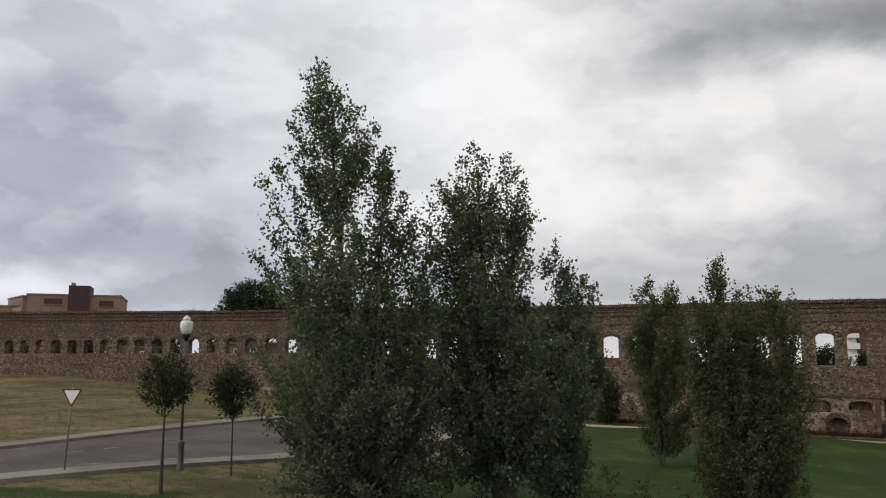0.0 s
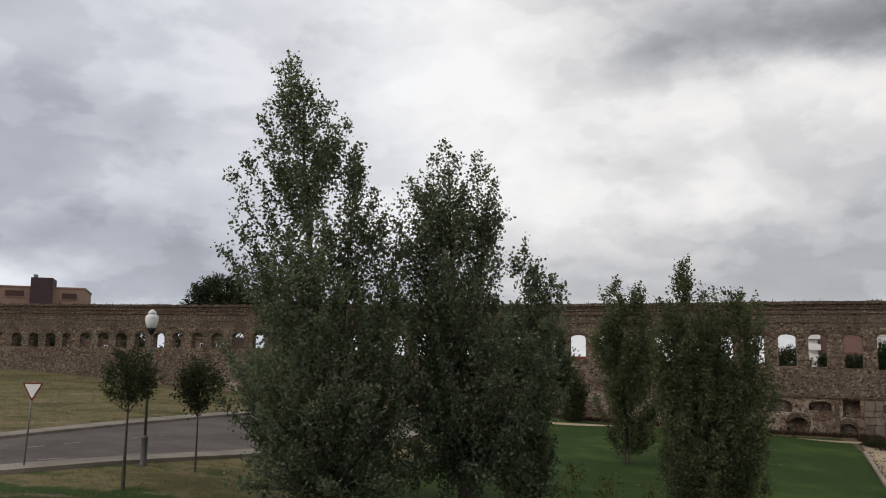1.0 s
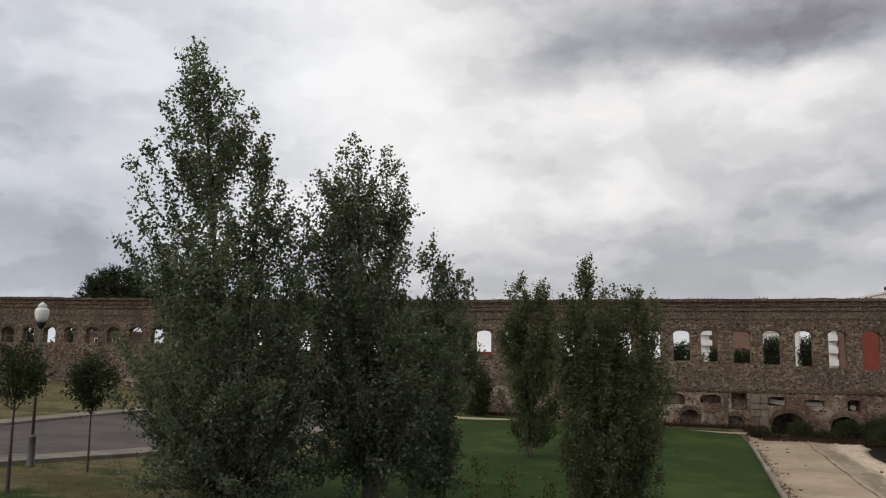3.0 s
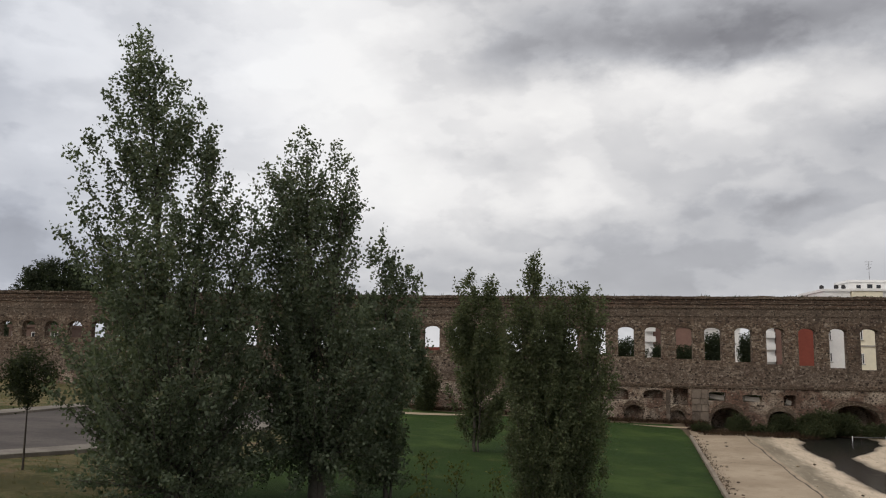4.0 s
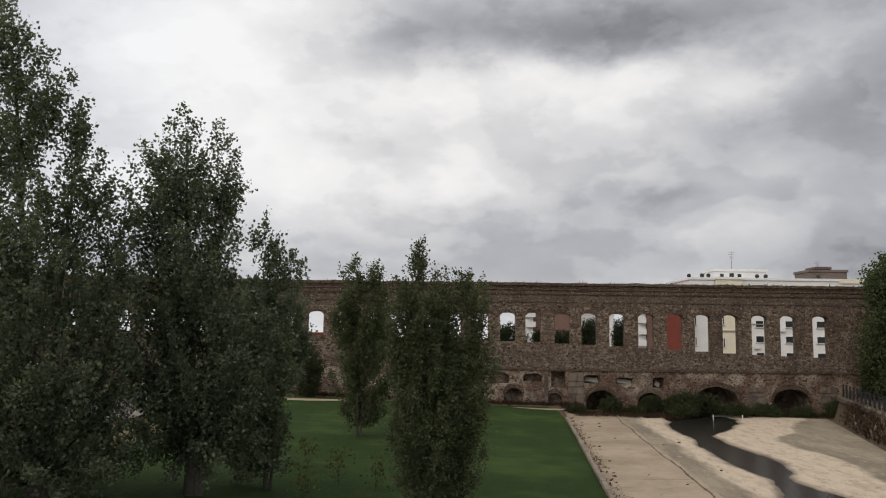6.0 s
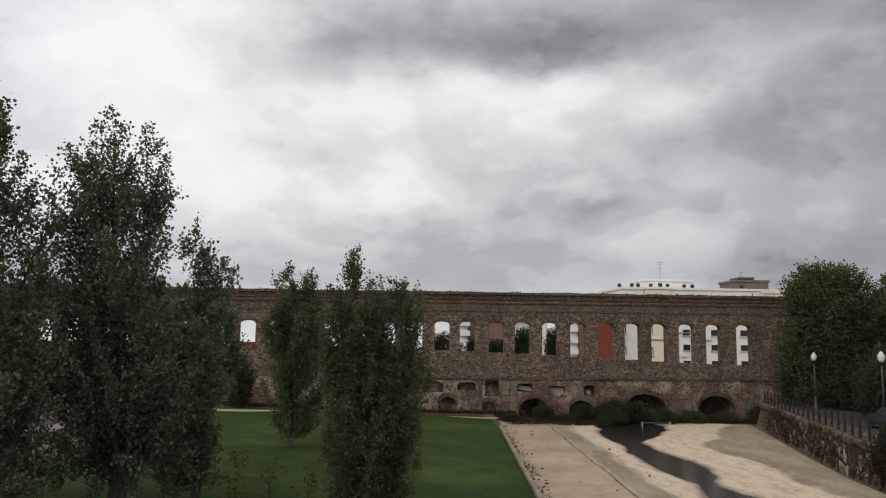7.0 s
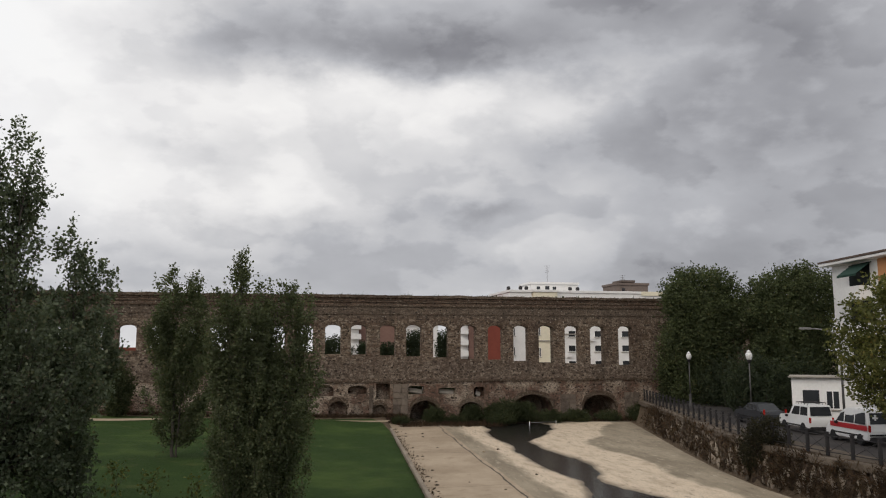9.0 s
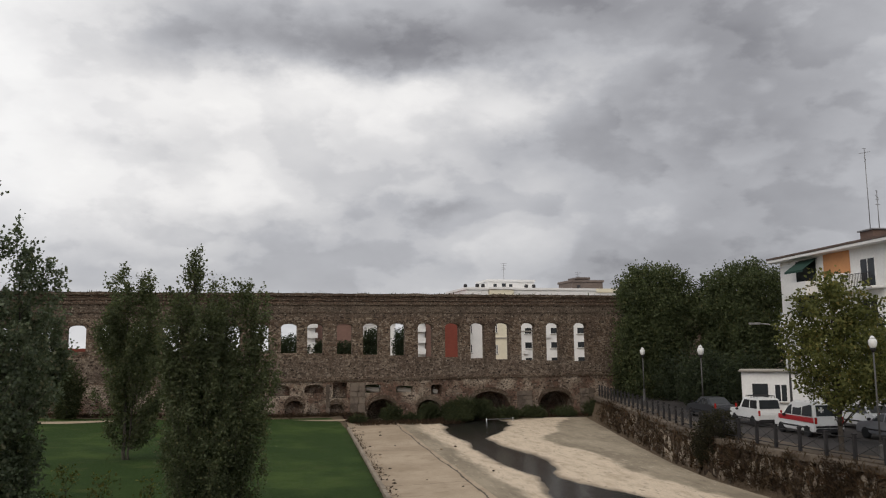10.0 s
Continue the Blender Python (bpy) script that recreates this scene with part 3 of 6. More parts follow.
LEFT_EDGES = (6.01, 8.43, 11.21, 13.73, 16.39, 19.13, 21.89, 24.51, 27.15, 29.92, 32.65, 35.73)
SILLS = (3.55, 3.5, 3.4, 3.3, 3.2, 3.05, 2.95, 2.8, 2.65, 2.55, 2.45, 2.35)
windows = [Opening(a, a + 1.5, z, 6.28, 0.3) for a, z in zip(LEFT_EDGES, SILLS)]
windows += [Opening(6.01 - 2.6 * k, 7.5 - 2.6 * k, 3.7 + 0.03 * k, 6.2, 0.3) for k in range(1, 18)]
windows += [Opening(-86.7 + 2.56 * k - 0.75, -86.7 + 2.56 * k + 0.75, 4.72, 6.36, 0.45) for k in range(-12, 18)]
low = [Opening(6.42, 8.23, -2.9, -0.8, 0.8), Opening(10.5, 11.9, -2.9, -1.2, 0.7), Opening(14.1, 17.0, -3.2, -0.9, 1.1), Opening(18.95, 21.35, -3.2, -1.1, 0.95),
       Opening(24.2, 28.6, -3.2, -0.45, 1.5), Opening(31.6, 35.4, -3.2, -0.6, 1.4)]
niches = [Opening(4.9, 6.9, -0.35, 0.7, 0.5), Opening(8.2, 10.0, -0.15, 0.6, 0.35), Opening(10.85, 12.2, -0.7, 0.75, 0.05), Opening(20.4, 21.5, -0.6, 0.35, 0.15), Opening(2.2, 4.0, -0.35, 0.6, 0.4)]
slots = [Opening(13.96, 15.5, -0.3, 0.5, 0.1), Opening(16.9, 18.65, -0.35, 0.3, 0.1)]
openings = windows + low + niches + slots
S0, S1 = -118.0, 60.0
cuts = {S0, S1}
for o in openings:
    for k in range(9):
        cuts.add(round(o.s0 + (o.s1 - o.s0) * (1 - math.cos(math.pi * k / 8)) / 2, 4))
k = S0
while k < S1:
    cuts.add(round(k, 4))
    k += 1.3
cuts = sorted(cuts)
wv, wf = [], []


def quad(*pts):
    b = len(wv)
    wv.extend(pts)
    wf.append(tuple(range(b, b + len(pts))))


def lift(s):
    """The wall's upper parts climb gently towards its far end."""
    return float(np.interp(s, (-118, -87, -55, -12, 60), (1.25, 0.86, 0.36, 0.0, 0.04)))


def crest(s):
    return TOP + lift(s) + 0.06 * noise.noise(Vector((s * 0.9, 3.1, 0))) + 0.05 * noise.noise(Vector((s * 3.1, 1.1, 0)))


for a, b in zip(cuts, cuts[1:]):
    m = (a + b) / 2
    here = sorted((o for o in openings if o.s0 < m < o.s1), key=lambda o: o.z0)
    za = zb = -4.5
    for o in [*here, None]:
        ta, tb = (o.z0, o.z0) if o else (crest(a), crest(b))
        for d in (0.0, WALL_THICK):
            quad(wall_point(a, za, d), wall_point(b, zb, d), wall_point(b, tb, d), wall_point(a, ta, d))
        quad(wall_point(a, ta), wall_point(b, tb), wall_point(b, tb, WALL_THICK), wall_point(a, ta, WALL_THICK))
        if o:
            za, zb = o.top(a), o.top(b)
            quad(wall_point(a, za), wall_point(b, zb), wall_point(b, zb, WALL_THICK), wall_point(a, za, WALL_THICK))
for o in openings:
    for s in (o.s0, o.s1):
        quad(wall_point(s, o.z0), wall_point(s, o.top(s)), wall_point(s, o.top(s), WALL_THICK), wall_point(s, o.z0, WALL_THICK))
# vaults and recesses behind the lower openings
for o, deep in [(o, 0.78 if o.s0 < 14 else 3.4) for o in low] + [(o, 0.78 if o.s0 < 10.5 else 0.9) for o in niches]:
    ss = [o.s0 + (o.s1 - o.s0) * (1 - math.cos(math.pi * k / 8)) / 2 for k in range(9)]
    for a, b in zip(ss, ss[1:]):
        quad(wall_point(a, o.top(a), WALL_THICK), wall_point(b, o.top(b), WALL_THICK), wall_point(b, o.top(b), deep), wall_point(a, o.top(a), deep))
        quad(wall_point(a, o.z0, deep), wall_point(b, o.z0, deep), wall_point(b, o.top(b), deep), wall_point(a, o.top(a), deep))
    for e in (o.s0, o.s1):
        quad(wall_point(e, o.z0, WALL_THICK), wall_point(e, o.top(e), WALL_THICK), wall_point(e, o.top(e), deep), wall_point(e, o.z0, deep))
    quad(wall_point(o.s0, o.z0, 0), wall_point(o.s1, o.z0, 0), wall_point(o.s1, o.z0, deep), wall_point(o.s0, o.z0, deep))
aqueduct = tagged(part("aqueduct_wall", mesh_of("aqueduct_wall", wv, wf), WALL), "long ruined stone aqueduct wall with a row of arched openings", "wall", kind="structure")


def course(z0, z1, proud, name, mat, s0=S0, s1=S1):
    """A projecting course of stones with a worn edge."""
    verts, faces = [], []
    n = int((s1 - s0) / 0.5)
    for i in range(n + 1):
        s = s0 + (s1 - s0) * i / n
        j = 0.05 * noise.noise(Vector((s * 1.3, z0 * 3, 0))) + 0.03 * noise.noise(Vector((s * 4.1, z0 * 3, 5)))
        up = lift(s) if z0 > 3 else 0.0
        for z, d in ((z0 + j, 0.05), (z0 + j, -proud - j), (z1 + j * 1.5, -proud + j), (z1 + j * 1.5, 0.05)):
            z += up
            verts.append(wall_point(s, z, d))
    for i in range(n):
        for k in range(3):
            faces.append((i * 4 + k, i * 4 + k + 1, i * 4 + 4 + k + 1, i * 4 + 4 + k))
    return part(name, mesh_of(name, verts, faces), mat, aqueduct)


course(8.86, 9.12, 0.16, "coping", BRICK)
course(8.42, 8.52, 0.07, "string_course", BRICK)
course(8.02, 8.18, 0.09, "string_course", BRICK)
course(7.25, 7.33, 0.04, "string_course", BRICK)
course(0.85, 1.05, 0.12, "string_course", BRICK, 3.0, 45.0)


def ring(o, deep=0.26, proud=0.05):
    """A ring of bricks on edge round the head of an opening."""
    verts, faces = [], []
    n = 10
    for i in range(n + 1):
        u = -1 + 2 * i / n
        s = (o.s0 + o.s1) / 2 + u * (o.s1 - o.s0) / 2
        z = o.top(s)
        for dz, d in ((0, 0.3), (0, -proud), (deep, -proud), (deep, 0.1)):
            grow = 1 + dz * 0.5 / (o.s1 - o.s0)
            verts.append(wall_point((o.s0 + o.s1) / 2 + u * (o.s1 - o.s0) / 2 * grow, z + dz, d))
    for i in range(n):
        for k in range(3):
            faces.append((i * 4 + k, i * 4 + k + 1, i * 4 + 4 + k + 1, i * 4 + 4 + k))
    return part("arch_ring", mesh_of("arch_ring", verts, faces), BRICK, aqueduct)


for o in windows + low:
    ring(o, 0.3 if o in windows else 0.42)
for s, wdt, top in ((12.45, 1.45, 0.7), (10.2, 0.35, 0.6), (29.3, 1.6, -0.5), (36.2, 1.6, -0.4)):
    for k in range(6):
        z0, z1 = (-3.4 + (top + 3.4) * (j + (0.22 * math.sin(j * 2.3 + s) if 0 < j < 6 else 0.0)) / 6 for j in (k, k + 1))
        for a, c in ((0.0, 0.48 + 0.1 * (k % 2)), (0.48 + 0.1 * (k % 2), 1.0)) if wdt > 1 else ((0.0, 1.0),):
            j = random.uniform(-0.04, 0.04)
            bm = boxed((s + a * wdt + 0.006, -0.2 - j, z0 + 0.006), (s + c * wdt - 0.006, 0.3, z1 - 0.006), 0.045)
            bm.transform(Matrix.Translation((wall_n.x * WALL_D, wall_n.y * WALL_D, 0)) @ pose(0, 0, 0, 0, 0, -WALL_TURN))
            part("ashlar_block", bm, ASHLAR, aqueduct)
# stones standing proud of the rubble face
def proud_build(net, place, shader):
    geo = net.node("ShaderNodeNewGeometry")
    col = net.ramp(geo.outputs["Random Per Island"], [(0.0, (0.035, 0.027, 0.022)), (0.45, (0.10, 0.075, 0.058)), (0.8, (0.18, 0.14, 0.11)), (1.0, (0.29, 0.245, 0.20))])
    col = net.mix(net.map_range(net.noise(place, 9, 4), 0.4, 0.65, 0.0, 0.4), col, (0.06, 0.046, 0.037))
    net.put(col, shader.inputs["Base Color"])


PROUD = material("rough_stones", proud_build, 0.95, 0.15)
rng = random.Random(33)
pv, pf = [], []
while len(pf) < 6 * 4200:
    s, z = rng.uniform(-112, 46), rng.choice((rng.uniform(-2.4, 0.8), rng.uniform(1.0, 7.4), rng.uniform(1.0, 7.4)))
    if any(o.s0 - 0.25 < s < o.s1 + 0.25 and o.z0 - 0.2 < z < o.z1 + 0.25 for o in openings) or (12.2 < s < 14.1 and z < 0.8):
        continue
    hw, hh, out = rng.uniform(0.06, 0.2), rng.uniform(0.04, 0.1), rng.uniform(0.015, 0.06)
    tilt = rng.uniform(-0.2, 0.2)
    base = len(pv)
    for d, k in ((0.05, 1.0), (-out, rng.uniform(0.6, 0.9))):
        for a, c in ((-1, -1), (1, -1), (1, 1), (-1, 1)):
            ds, dz = a * hw * k + rng.uniform(-0.015, 0.015), c * hh * k
            pv.append(wall_point(s + ds - dz * tilt, z + dz + ds * tilt, d))
    for f in ((0, 1, 2, 3), (4, 5, 6, 7), (0, 1, 5, 4), (1, 2, 6, 5), (2, 3, 7, 6), (3, 0, 4, 7)):
        pf.append(tuple(base + i for i in f))
tagged(part("rubble_stones", mesh_of("rubble_stones", pv, pf), PROUD, aqueduct), "uneven stones standing out of the rubble face", kind="stuff")

# weeds along the crest
rng = random.Random(4)
wvv, wff = [], []
for i in range(900):
    s = rng.uniform(-100, 44)
    h = rng.uniform(0.05, 0.28) * (1 if rng.random() < 0.9 else 1.8)
    p = wall_point(s, crest(s) + 0.08, rng.uniform(-0.1, 0.7))
    d = Vector((rng.uniform(-1, 1), rng.uniform(-1, 1), 0)) * 0.08
    b = len(wvv)
    wvv += [p - d, p + d, p + Vector((rng.uniform(-.08, .08), 0, h))]
    wff.append((b, b + 1, b + 2))
tagged(part("crest_weeds", mesh_of("crest_weeds", wvv, wff), DARKLEAF, aqueduct), "dry weeds along the crest", kind="stuff")

# ---- trees ----
LEAF = np.array([(0, 0, 0), (0.34, 0.42, 0.07), (0, 1.0, -0.04), (-0.34, 0.42, 0.07)])


def leaves_mesh(name, points, dirs, sizes, rng, slim=1.0):
    """Folded leaves at points, drooping round the given ways."""
    n = len(points)
    d = dirs + rng.normal(0, 0.75, (n, 3))
    d /= np.linalg.norm(d, axis=1, keepdims=True)
    a = rng.normal(0, 1, (n, 3))
    x = np.cross(d, a)
    x /= np.linalg.norm(x, axis=1, keepdims=True)
    z = np.cross(x, d)
    v = points[:, None, :] + sizes[:, None, None] * (LEAF[None, :, 0:1] * slim * x[:, None, :] + LEAF[None, :, 1:2] * d[:, None, :] + LEAF[None, :, 2:3] * z[:, None, :])
    v = v.reshape(-1, 3)
    base = np.arange(n)[:, None] * 4
    f = np.concatenate([base + np.array([0, 1, 2]), base + np.array([0, 2, 3])], 1).reshape(-1)
    me = bpy.data.meshes.new(name)
    me.vertices.add(len(v)), me.loops.add(len(f)), me.polygons.add(len(f) // 3)
    me.vertices.foreach_set("co", v.ravel())
    me.loops.foreach_set("vertex_index", f.astype(np.int32))
    me.polygons.foreach_set("loop_start", np.arange(0, len(f), 3, dtype=np.int32))
    me.update(calc_edges=True)
    return me


def tree(name, at, outline, n_leaves, leaf, seed, label, mat=None, trunk_r=0.14, lateral=None, limbs=40, upright=0.75, clump=28, spread=0.16, hollow=0.3, trunk_top=0.8, lean=0.0, flat=0.85, shoots=0, tips=(), gaps=0.0, fork=0.5, thin=0.0):
    """A tree: tapered trunk, limbs and a crown of leafy twigs. outline: rows of height, reach to one side, reach to the other,
    along the level way `lateral`."""
    rng = np.random.default_rng(seed)
    mat = mat or POPLAR
    root = thing(name, at, label, "tree")
    lat = np.array(lateral or (1.0, 0.0, 0.0))
    lat = lat / np.linalg.norm(lat)
    front = np.array((-lat[1], lat[0], 0.0))
    hs = np.array([o[0] for o in outline])
    lo = np.array([o[1] for o in outline])
    hi = np.array([o[2] for o in outline])
    n_clumps = max(12, n_leaves // clump)
    width = np.maximum(0.05, hi - lo)
    fine = np.linspace(hs[0], hs[-1], 400)
    wts = np.interp(fine, hs, width) ** 1.5 + 0.02
    wts *= 1 - thin * (1 - np.clip((fine - hs[0]) / 2.6, 0, 1))
    z = rng.choice(fine, n_clumps, p=wts / wts.sum())
    ang = rng.uniform(0, 2 * np.pi, n_clumps)
    rad = np.sqrt(rng.uniform(hollow ** 2, 1, n_clumps)) * rng.choice([1.0, 1.0, 1.0, 1.1], n_clumps)
    l, h = np.interp(z, hs, lo), np.interp(z, hs, hi)
    # uneven outline: boughs swell and gaps open between them
    swell = np.array([0.86 + 0.35 * noise.noise(Vector((math.cos(a) * 1.5, math.sin(a) * 1.5, zz * 0.55 + seed))) for a, zz in zip(ang, z)])
    half = (h - l) / 2 * rad * swell
    mid_line = (l + h) / 2
    pts = lat * (mid_line + np.cos(ang) * half)[:, None] + front * (np.sin(ang) * half * flat)[:, None]
    pts[:, 2] = z
    if shoots:  # the crown is a sheaf of upright leafy shoots
        k = np.arange(shoots)
        zt = hs[0] + (hs[-1] - hs[0]) * (0.22 + 0.76 * ((k * 0.618034) % 1.0) ** 0.8)
        aa = k * 2.39996 + rng.uniform(-0.3, 0.3, shoots)
        lt, ht = np.interp(zt, hs, lo), np.interp(zt, hs, hi)
        rr = rng.uniform(0.55, 1.0, shoots)
        tip_l, tip_f = (lt + ht) / 2 + np.cos(aa) * (ht - lt) / 2 * rr, np.sin(aa) * (ht - lt) / 2 * rr * flat
        for n_tip, (z_tip, l_tip) in enumerate(tips):
            zt[n_tip], tip_l[n_tip], tip_f[n_tip] = z_tip, l_tip, rng.uniform(-0.3, 0.3)
        size = (zt - hs[0]) ** 0.8 + 1.0
        size[:len(tips)] *= 1.6
        take = np.where(rng.random(n_clumps) < np.where((z - hs[0]) / (hs[-1] - hs[0]) > 0.5, 0.72, 0.25))[0]
        m = len(take)
        which = rng.choice(shoots, m, p=size / size.sum())
        t = rng.beta(1.25, 1.0, m)
        z0 = np.maximum(hs[0], zt - 2.2 - 0.42 * (zt - hs[0]))[which]
        cl = np.interp(z0, hs, (lo + hi) / 2) * 0.6
        ease = t ** 0.65
        fat = (0.75 - 0.6 * t) * min(1.0, (hi - lo).max() / 4.0)
        off = rng.normal(0, 0.55, (m, 2))
        pl = cl + (tip_l[which] - cl) * ease + off[:, 0] * fat
        pf = tip_f[which] * ease + off[:, 1] * fat
        pts[take] = lat * pl[:, None] + front * pf[:, None]
        pts[take, 2] = z0 + (zt[which] - z0) * t
        ang[take] = np.arctan2(tip_f[which], tip_l[which] - cl)
    if gaps:  # openings between the boughs
        full = np.array([noise.noise(Vector((q[0] * 0.75, q[1] * 0.75, q[2] * 0.4 + seed))) for q in pts]) > -0.5 + gaps
        pts, ang = pts[full], ang[full]
        n_clumps = len(pts)
    outw = lat * np.cos(ang)[:, None] + front * np.sin(ang)[:, None]
    way = outw * (1 - upright)
    way[:, 2] += upright
    way += rng.normal(0, 0.18, way.shape)
    way /= np.linalg.norm(way, axis=1, keepdims=True)
    length = rng.uniform(0.5, 1.3, n_clumps) * (clump / 28) ** 0.4 * leaf * 7
    per = clump
    t = rng.uniform(-0.5, 0.5, (n_clumps, per))
    lp = pts[:, None, :] + way[:, None, :] * (t * length[:, None])[:, :, None] + rng.normal(0, 1, (n_clumps, per, 3)) * (spread * leaf * 7 * (0.65 - t * 0.6))[:, :, None]
    ld = np.repeat(way, per, axis=0) * 0.5 + np.array((0, 0, -0.25))
    lp = lp.reshape(-1, 3)
    keep = lp[:, 2] > 0.05
    lp, ld = lp[keep], ld[keep]
    crown = part("crown", leaves_mesh("crown", lp, ld, leaf * rng.uniform(0.65, 1.25, len(lp)), rng), mat, root)
    # trunk and limbs
    top_h = hs[-1] * trunk_top
    axis_at = lambda zz: lat * float(np.interp(zz, hs, (lo + hi) / 2) * smooth(zz, hs[0] * 0.6, hs[-1]) + lean * zz) + np.array((0, 0, zz))
    trunk = bmesh.new()
    zs = np.linspace(-0.3, top_h, 12)
    tube(trunk, [axis_at(max(zz, 0)) + np.array((0, 0, min(zz, 0))) for zz in zs], [trunk_r * (1.25 if i == 0 else 1 - 0.82 * i / 11) for i in range(12)], 8)
    part("trunk", trunk, BARK, root)
    for i in rng.choice(n_clumps, min(limbs, n_clumps), replace=False):
        e = pts[i]
        z0 = max(hs[0] * fork, e[2] - (0.6 + upright) * np.linalg.norm((e - axis_at(e[2]))[:2]) * 1.3 - 0.3)
        s = axis_at(min(z0, top_h * 0.97))
        q = (s + e) / 2 + outw[i] * 0.12 * np.linalg.norm(e - s)
        r = max(0.010, trunk_r * 0.2 * (1 - z0 / (hs[-1] * 1.1)))
        part("limb", tube(bmesh.new(), [s, q, e], [r, r * 0.65, r * 0.3], 5), BARK, root)
    return root


def side_of(x, y):
    """The level way across the view to a place."""
    return (y, -x, 0.0)


def rooted(x, y):
    return (x, y, ground_height(x, y))


def planted(name, x, y, outline, *args, **kw):
    return tree(name, rooted(x, y), outline, *args, lateral=side_of(x, y), **kw)


MIDLEAF = leafy("mid_leaves", (0.066, 0.080, 0.042), (0.120, 0.138, 0.074))


def poplar(x, y, outline, n_branches, n_leaves, leaf, seed, label, mat=None, tips=(), stems=(), trunk_r=0.2, sweep=1.0, loose=1.0, bare=0.4, flat=0.85, skirt=0):
    """A poplar: stems that fork low, boughs that sweep out and then up, and leaves strung along their twigs.
    outline: rows of height, reach to one side, reach to the other; tips: height and offset of the leading shoots;
    stems: height, offset across and offset in depth at the top of each stem."""
    rng = np.random.default_rng(seed)
    root = thing("poplar", rooted(x, y), label, "tree")
    lat = np.array(side_of(x, y))
    lat = lat / np.linalg.norm(lat)
    front = np.array((-lat[1], lat[0], 0.0))
    hs, lo, hi = (np.array([o[k] for o in outline]) for k in range(3))
    z0, z1 = hs[0], hs[-1]

    def stem_at(k, z):
        top, l, f = stems[k]
        u = min(1.0, max(0.0, z / top))
        start = 0.16 * (k - (len(stems) - 1) / 2)
        return lat * (start + (l - start) * u ** 1.25) + front * f * u + np.array((0, 0, z))

    for k, (top, l, f) in enumerate(stems):
        zs = np.linspace(-0.3, top, 14)
        r = trunk_r * (1.0 if k == 0 else 0.62)
        part("trunk" if k == 0 else "stem", tube(bmesh.new(), [stem_at(k, z) + rng.normal(0, 0.025, 3) * (1, 1, 0) for z in zs], [r * (1.15 if i == 0 else 1 - 0.86 * i / 13) for i in range(14)], 8), PALEBARK, root)
    fine = np.linspace(z0 + 0.3, z1 - 0.3, 300)
    wts = np.interp(fine, hs, hi - lo) ** 1.25 + 0.05
    wts *= 0.40 + 0.60 * np.clip((fine - z0) / 6.0, 0, 1)
    ends = []
    for i in range(n_branches):
        if i < len(tips):
            h, l = tips[i]
            ends.append((h, l, rng.uniform(-0.3, 0.3)))
            continue
        h = rng.choice(fine, p=wts / wts.sum())
        a, b = np.interp(h, hs, lo), np.interp(h, hs, hi)
        ang, rad = i * 2.39996, math.sqrt(rng.uniform(0.10, 1.0)) * rng.choice((0.92, 0.98, 1.06))
        ends.append((h, (a + b) / 2 + math.cos(ang) * (b - a) / 2 * rad, math.sin(ang) * (b - a) / 2 * rad * flat))
    for i in range(skirt):  # low boughs that hang out over the grass
        h = rng.uniform(0.35, 2.0)
        a, b = np.interp(h, hs, lo), np.interp(h, hs, hi)
        ang, rad = i * 2.39996 + 0.7, rng.uniform(0.55, 1.1)
        ends.append((h, (a + b) / 2 + math.cos(ang) * (b - a) / 2 * rad, math.sin(ang) * (b - a) / 2 * rad * flat))
    curves, weight = [], []
    for i, (h, l, f) in enumerate(ends):
        e = lat * l + front * f + np.array((0, 0, h))
        near = min(range(len(stems)), key=lambda k: np.linalg.norm(stem_at(k, min(h, stems[k][0])) - e) + rng.uniform(0, 0.5))
        reach = np.linalg.norm((e - stem_at(near, min(h, stems[near][0])))[:2])
        zb = max(bare + rng.uniform(0, 0.5), min(h - (0.75 * reach + 0.5 + rng.uniform(0, 0.7)) * sweep, stems[near][0] * 0.97))
        b = stem_at(near, zb)
        way = e - b
        c = b + way * (0.62, 0.62, 0.30) + rng.normal(0, 0.12, 3)
        curves.append((b, c, e))
        weight.append(np.linalg.norm(way) + (0.8 if i < len(tips) else 0.3))
        r = max(0.011, trunk_r * 0.22 * (1 - zb / (z1 * 1.15)))
        pts = [b * (1 - t) ** 2 + c * 2 * t * (1 - t) + e * t * t for t in (0, 0.33, 0.66, 1.0)]
        radii = [r, r * 0.75, r * 0.5, r * 0.22]
        part("limb", tube(bmesh.new(), pts, radii, 5 if i % 3 == 0 else 4), PALEBARK, root)
    weight = np.array(weight) ** 1.1 * rng.uniform(0.55, 1.45, len(curves))
    # leaves hang in small sprays on side twigs along each bough
    spray = 6
    n = n_leaves // spray
    which = rng.choice(len(curves), n, p=weight / weight.sum())
    t = rng.beta(1.9, 1.0, n)
    B, C, E = (np.array([q[k] for q in curves])[which] for k in range(3))
    u = t[:, None]
    p = B * (1 - u) ** 2 + C * 2 * u * (1 - u) + E * u * u
    d = (C - B) * (1 - u) + (E - C) * u
    d /= np.linalg.norm(d, axis=1, keepdims=True) + 1e-6
    side = rng.normal(0, 1, (n, 3))
    side[:, 2] = side[:, 2] * 0.6 + 0.25
    side /= np.linalg.norm(side, axis=1, keepdims=True)
    p = p + side * (np.abs(rng.normal(0, 1, n)) * (0.36 - 0.29 * t) * loose)[:, None] + d * rng.uniform(0, 0.16, n)[:, None]
    lp = (p[:, None, :] + rng.normal(0, leaf * 0.85, (n, spray, 3))).reshape(-1, 3)
    ld = np.repeat(d * 0.45 + side * 0.5, spray, axis=0) + np.array((0, 0, -0.2))
